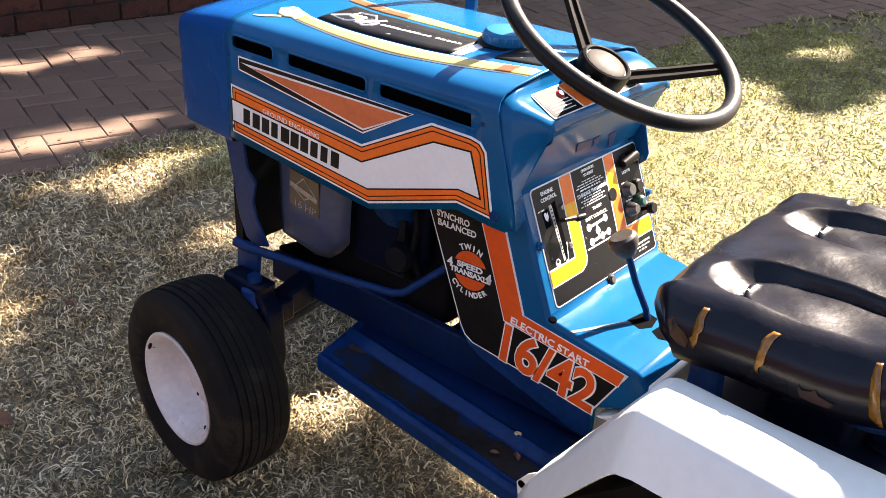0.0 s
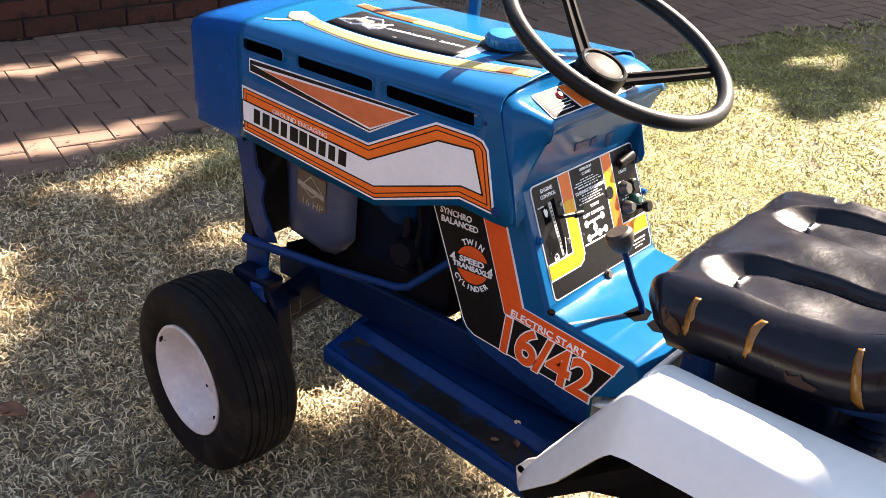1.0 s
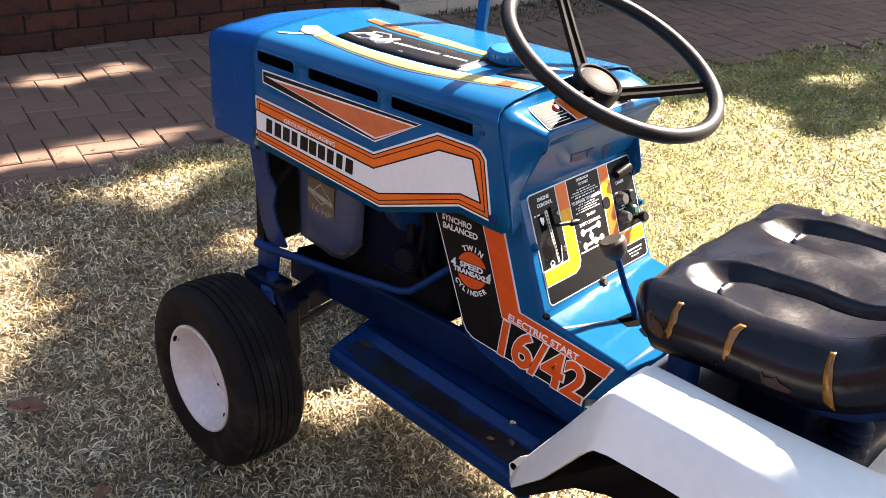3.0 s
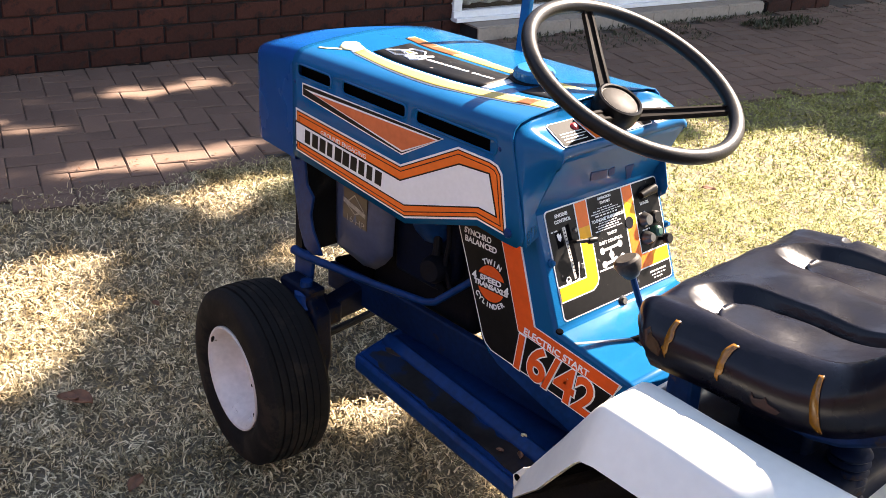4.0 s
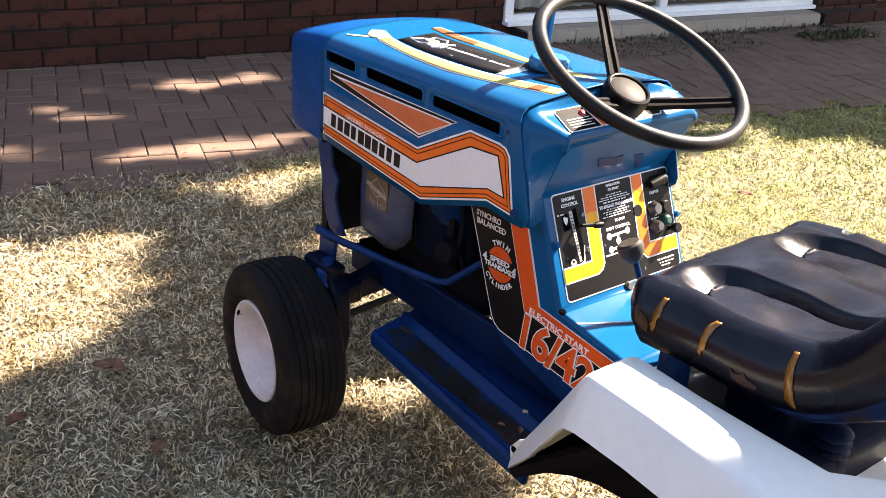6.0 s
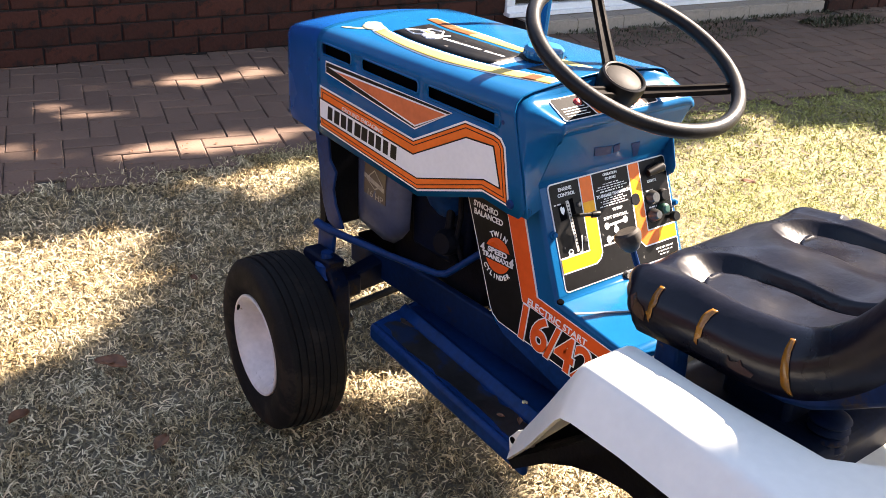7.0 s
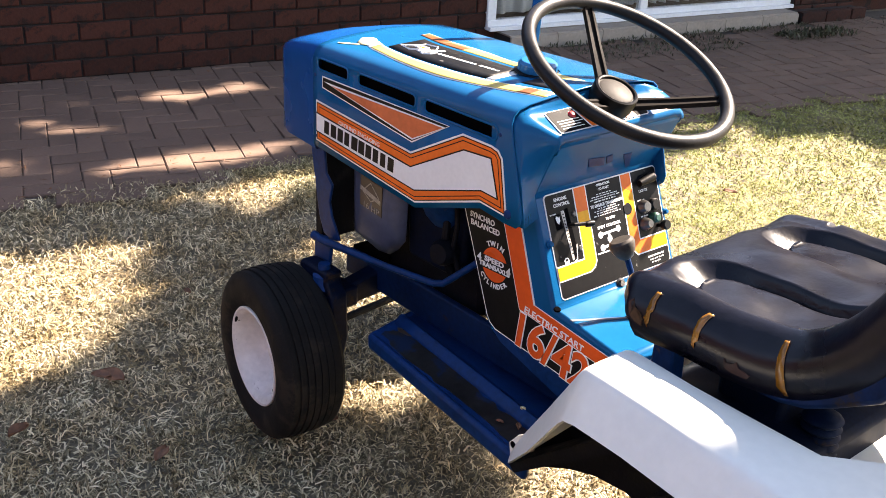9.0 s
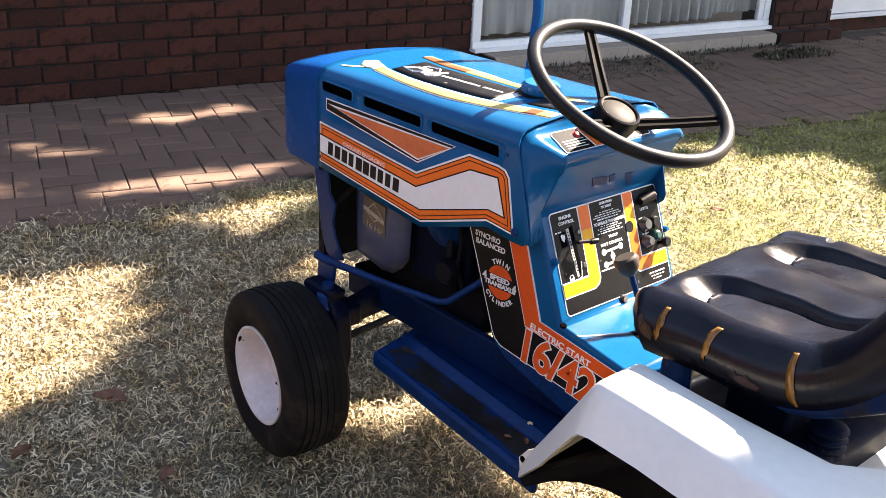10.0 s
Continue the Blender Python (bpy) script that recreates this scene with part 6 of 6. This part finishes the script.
# ---- lawn ----
def lawn():
    rng = np.random.default_rng(11)
    P = []
    for x0, x1, y0, y1, density, wid, length in (
            (-1.0, 1.1, -1.0, 0.55, 33000, 0.0033, 0.026), (-2.1, -1.0, -1.3, 1.1, 21000, 0.0036, 0.028), (-1.7, -0.35, 0.55, 2.2, 16000, 0.0034, 0.025),
            (-0.35, 1.3, 0.55, 2.2, 34000, 0.0030, 0.019), (-1.7, 1.6, 2.2, 4.0, 15000, 0.0040, 0.026), (-1.5, 2.5, 4.0, 8.0, 1500, 0.008, 0.05), (1.1, 2.6, -1.0, 0.55, 5000, 0.004, 0.036),
            (1.3, 4.0, 0.55, 4.0, 2200, 0.006, 0.045), (-1.3, 2.6, -3.0, -1.0, 3000, 0.005, 0.04), (2.6, 5.0, -3.0, 0.55, 1200, 0.008, 0.05), (2.5, 5.0, 4.0, 8.0, 800, 0.009, 0.05), (-1.3, 5.0, -6.0, -3.0, 900, 0.009, 0.05)):
        n = int((x1 - x0) * (y1 - y0) * density)
        q = np.empty((n, 4))
        q[:, 0], q[:, 1] = rng.uniform(x0, x1, n), rng.uniform(y0, y1, n)
        q[:, 2], q[:, 3] = wid, length
        P.append(q)
    P = np.concatenate(P)
    rel = P[:, :2] - np.array(WALL_O[:2])
    s, o = rel @ np.array(WALL_D[:2]), rel @ np.array(WALL_N[:2])
    ks = np.linspace(-6, 9, 200)
    edge = np.interp(s, ks, [edge_n(k) for k in ks]) + 0.03 * np.sin(s * 11) + 0.02 * np.sin(s * 37 + 1) + rng.normal(0, 0.018, len(s))
    # thin tufts leave the thatch showing in places
    tuft = np.sin(P[:, 0] * 17 + 2 * np.sin(P[:, 1] * 9)) * np.sin(P[:, 1] * 19 + 2 * np.sin(P[:, 0] * 7))
    keep = (o > edge - 0.02) & (rng.random(len(s)) < 0.80 + 0.25 * tuft)
    P = P[keep]
    n = len(P)
    az = rng.uniform(0, 2 * np.pi, n)
    el = np.clip(rng.normal(0.42, 0.42, n), 0.02, 1.45)
    L = P[:, 3] * rng.uniform(0.5, 1.35, n)
    W = P[:, 2] * rng.uniform(0.6, 1.3, n)
    base = np.stack([P[:, 0], P[:, 1], -0.014 + rng.uniform(0, 0.012, n)], 1)
    d1 = np.stack([np.cos(az) * np.cos(el), np.sin(az) * np.cos(el), np.sin(el)], 1)
    az2 = az + rng.normal(0, 0.7, n)
    el2 = el - rng.uniform(0.3, 1.3, n)
    d2 = np.stack([np.cos(az2) * np.cos(el2), np.sin(az2) * np.cos(el2), np.sin(el2)], 1)
    side = np.stack([-np.sin(az), np.cos(az), rng.normal(0, 0.5, n)], 1)
    side /= np.linalg.norm(side, axis=1)[:, None]
    mid = base + d1 * (L * 0.55)[:, None]
    tip = mid + d2 * (L * 0.5)[:, None]
    tip[:, 2] = np.maximum(tip[:, 2], -0.010)
    h = side * (W / 2)[:, None]
    V = np.stack([base - h, base + h, mid + h * 0.85, mid - h * 0.85, tip], 1).reshape(-1, 3)
    k = np.arange(n) * 5
    me = bpy.data.meshes.new("lawn_grass")
    me.vertices.add(len(V))
    me.vertices.foreach_set("co", V.ravel())
    loops = np.stack([k, k + 1, k + 2, k + 3, k + 3, k + 2, k + 4], 1).ravel()
    me.loops.add(len(loops))
    me.loops.foreach_set("vertex_index", loops.astype(np.int32))
    me.polygons.add(2 * n)
    start = np.stack([np.arange(n) * 7, np.arange(n) * 7 + 4], 1).ravel()
    me.polygons.foreach_set("loop_start", start.astype(np.int32))
    me.update(calc_edges=True)
    me.materials.append(M_GRASS)
    return tagged(new("lawn_grass", me), "short dry straw-coloured lawn, greener away from the house", "grass", kind="stuff")


lawn()


# ---- crumbs of leaf and twig swept against the wall and the lawn's edge ----
def leaf_litter():
    rnd = random.Random(21)
    verts, faces = [], []
    for k in range(420):
        s = rnd.uniform(-1.6, 4.4)
        edge = edge_n(s)
        n = abs(rnd.gauss(0, 0.05)) + 0.01 if k % 3 == 0 else edge - abs(rnd.gauss(0, 0.09)) if k % 3 == 1 else rnd.uniform(0.05, edge)
        p = wp(s, n, 0.004 + rnd.uniform(0, 0.003))
        a = rnd.uniform(0, 6.28)
        L, W = (rnd.uniform(0.006, 0.020), rnd.uniform(0.0015, 0.004)) if rnd.random() < 0.6 else (rnd.uniform(0.004, 0.009), rnd.uniform(0.003, 0.007))
        u, v = Vector((math.cos(a), math.sin(a), rnd.uniform(-0.1, 0.2))), Vector((-math.sin(a), math.cos(a), rnd.uniform(-0.3, 0.3)))
        q = len(verts)
        verts += [tuple(p - u * L), tuple(p - v * W + Vector((0, 0, 0.002))), tuple(p + u * L + Vector((0, 0, 0.002))), tuple(p + v * W + Vector((0, 0, 0.003)))]
        faces.append((q, q + 1, q + 2, q + 3))
    me = bpy.data.meshes.new("leaf_litter")
    me.from_pydata(verts, [], faces)
    me.materials.append(M_DRYLEAF)
    return tagged(new("leaf_litter", me), "small crumbs of dry leaf and twig on the paving", "leaf litter", kind="stuff")


leaf_litter()


# ---- fallen leaves, weeds ----
def dry_leaf(x, y, z, length, turn, curl, label):
    rows = []
    for i in range(7):
        t = i / 6
        w = 0.28 * length * math.sin(math.pi * min(1, t * 0.92 + 0.04)) ** 0.8
        rows.append([(lerp(-0.5, 0.5, t) * length, w * k, curl * (k * k) + 0.3 * curl * math.sin(t * 5)) for k in (-1, -0.5, 0, 0.5, 1)])
    o = part("fallen_leaf", grid(rows), M_DRYLEAF, None, solid=0.0006)
    o.location, o.rotation_euler = (x, y, z), (0.15, -0.1, turn)
    return tagged(o, label, "leaf", group="fallen leaves")


dry_leaf(-0.37, -0.335, 0.016, 0.075, 0.35, 0.008, "narrow curled brown leaf on the grass")
dry_leaf(-0.385, -0.355, 0.018, 0.05, 0.7, 0.006, "narrow curled brown leaf on the grass")
dry_leaf(-0.272, -0.583, 0.018, 0.05, 1.9, 0.012, "broad pale brown leaf on the grass")
dry_leaf(-0.03, -0.378, 0.016, 0.05, 2.2, 0.006, "dark dry leaf on the grass")
dry_leaf(-0.664, 0.004, 0.016, 0.03, 0.2, 0.005, "small dark dry leaf on the grass")
dry_leaf(-0.283, 1.915, 0.02, 0.05, 0.4, 0.006, "dark dry leaf on the green grass")
dry_leaf(0.055, -0.03, 0.014, 0.06, 0.6, 0.004, "pale dry leaf beside the tyre")
dry_leaf(0.645, -0.035, 0.317, 0.018, 2.4, 0.003, "dry leaf lying on the footplate")
dry_leaf(0.615, -0.05, 0.317, 0.014, 0.4, 0.002, "white scrap of leaf on the footplate")


def weeds(s0, s1, o0, o1, count, h, seed, label):
    rnd = random.Random(seed)
    verts, faces = [], []
    for _ in range(count):
        p = dp(rnd.uniform(s0, s1), o0 + (o1 - o0) * rnd.random() ** 1.6, 0.0)
        a = rnd.uniform(0, 6.28)
        L = h * rnd.uniform(0.4, 1.2)
        d = Vector((math.cos(a), math.sin(a), rnd.uniform(0.4, 1.6))).normalized()
        s = Vector((-math.sin(a), math.cos(a), 0)) * L * rnd.uniform(0.06, 0.2)
        k = len(verts)
        verts += [p, p + d * L * 0.5 + s, p + d * L, p + d * L * 0.5 - s]
        faces.append((k, k + 1, k + 2, k + 3))
    me = bpy.data.meshes.new("weeds")
    me.from_pydata(verts, [], faces)
    me.materials.append(M_WEED)
    return tagged(new("weeds", me), label, "weeds", kind="stuff")


weeds(0.15, 2.2, 0.01, 0.10, 620, 0.032, 2, "low green weeds along the door sill")
weeds(0.3, 1.4, 0.14, 0.42, 600, 0.030, 3, "green weeds growing through the paving")
weeds(1.75, 2.3, 0.20, 0.38, 520, 0.045, 4, "clump of weeds growing through the paving")
weeds(2.2, 3.4, 0.02, 0.3, 250, 0.02, 6, "dry weeds at the foot of the pier")


# ---- bricks ----
def bevelled_block(name, L, D, H, b, seed):
    """A block with worn upper edges: L along x, D along y, H up."""
    rnd = random.Random(seed)
    bm = bmesh.new()
    rings = []
    for ins, z in ((0, -H), (0, -b), (b, 0)):
        x, y = L / 2 - ins, D / 2 - ins
        j = b * 0.35
        rings.append([bm.verts.new((sx * x + rnd.uniform(-j, j), sy * y + rnd.uniform(-j, j), z + (rnd.uniform(-j, j) if z == 0 else 0))) for sx, sy in ((-1, -1), (1, -1), (1, 1), (-1, 1))])
    for A, B in zip(rings, rings[1:]):
        for k in range(4):
            bm.faces.new((A[k], A[(k + 1) % 4], B[(k + 1) % 4], B[k]))
    bm.faces.new(rings[-1])
    me = bpy.data.meshes.new(name)
    bm.to_mesh(me)
    bm.free()
    return me


BX, BZ = 0.2305, 0.0835


def lay_bricks(f, axis_d, axis_n, parent, s_start, s_end, rows, near, shift=0.0):
    meshes = {}
    rnd = random.Random(8)
    rot = Matrix((axis_d, Vector((0, 0, 1)), axis_n)).transposed().to_4x4()
    rest_v, rest_f = [], []
    for k in range(rows):
        s = math.floor(s_start / BX) * BX + (0.0 if k % 2 else BX / 2) + shift - BX
        while s < s_end - 0.02:
            a, b = max(s, s_start), min(s + BX, s_end + 0.01)
            s += BX
            if b - a < 0.03:
                continue
            length = round(b - a - 0.0085, 3)
            key = (length, rnd.randrange(4))
            if key not in meshes:
                meshes[key] = bevelled_block("brick", length, 0.0755, 0.05, 0.0045, key[1] + int(length * 1000))
                meshes[key].materials.append(M_BRICK)
            m = Matrix.Translation(f((a + b) / 2, 0.004 + rnd.uniform(-0.0025, 0.0015), (k + 0.5) * BZ)) @ rot @ Matrix.Rotation(rnd.uniform(-0.004, 0.004), 4, "Z")
            if near(a, k):
                o = new("brick", meshes[key])
                o.parent = parent
                o.matrix_local = m
            else:
                base = len(rest_v)
                rest_v += [m @ v.co for v in meshes[key].vertices]
                rest_f += [tuple(base + i for i in p.vertices) for p in meshes[key].polygons]
    if rest_v:
        me = bpy.data.meshes.new("brickwork")
        me.from_pydata(rest_v, [], rest_f)
        me.materials.append(M_BRICK)
        o = new("brickwork", me)
        o.parent = parent
        tagged(o, "upper courses of dark red brick", kind="stuff")


lay_bricks(wp, WALL_D, WALL_N, wall_house, -2.4, 2.306, 30, lambda s, k: k < 11 and s > -2.0)
lay_bricks(lambda s, o, z: dp(s, o - 0.13, z), DOOR_D, DOOR_N, wall_pier, 2.25, 2.80, 30, lambda s, k: k < 11)
lay_bricks(lambda s, o, z: dp(s, o, z - 0.012), DOOR_D, DOOR_N, plinth, 2.20, 2.78, 1, lambda s, k: True)


# ---- pavers in herringbone ----
def lay_pavers():
    US, UO = 0.0962, 0.0993
    rnd = random.Random(21)
    meshes = []
    for k in range(5):
        me = bevelled_block("paver", 0.1915, 0.0935, 0.03, 0.0035, 40 + k)
        me.materials.append(M_PAVER)
        meshes.append(me)
    along = Matrix((PAVE_D, -PAVE_N, Vector((0, 0, 1)))).transposed().to_4x4()
    quarter = along @ Matrix.Rotation(math.pi / 2, 4, "Z")
    rest_v, rest_f = [], []
    count = 0
    off_s, off_n = 0.0284, 0.045
    for k in range(-45, 90):
        for m4 in range(-36, 14):
            for kind in ("V", "H"):
                if kind == "V":
                    a, b = (k + 0.5) * US, (k + 1 + 4 * m4) * UO
                else:
                    a, b = k * US, (k + 2.5 + 4 * m4) * UO
                q = PAVE_D * (a + off_s) + PAVE_N * (b + off_n)
                s, o = q.dot(WALL_D), q.dot(WALL_N)
                if not (-4.3 < s < 8.2) or o < -0.07 or o > edge_n(s) + 0.05:
                    continue
                p = wp(s, o, rnd.uniform(-0.0022, 0.0018))
                if (p - DOOR_O).dot(DOOR_N) < 0.0 and (p - DOOR_O).dot(DOOR_D) > 0.05:
                    continue
                mat4 = Matrix.Translation(p) @ (quarter if kind == "V" else along) @ Euler((rnd.uniform(-0.012, 0.012), rnd.uniform(-0.006, 0.006), rnd.uniform(-0.012, 0.012))).to_matrix().to_4x4()
                me = meshes[rnd.randrange(5)]
                if -0.95 < s < 1.15 and count < 300:
                    ob = new("paver", me)
                    ob.parent = pavement
                    ob.matrix_local = mat4
                    count += 1
                else:
                    b = len(rest_v)
                    rest_v.extend(mat4 @ v.co for v in me.vertices)
                    rest_f.extend(tuple(b + i for i in q.vertices) for q in me.polygons)
    me = bpy.data.meshes.new("paving")
    me.from_pydata(rest_v, [], rest_f)
    me.materials.append(M_PAVER)
    o = new("paving", me)
    o.parent = pavement
    tagged(o, "further brown clay pavers in herringbone", kind="stuff")


lay_pavers()
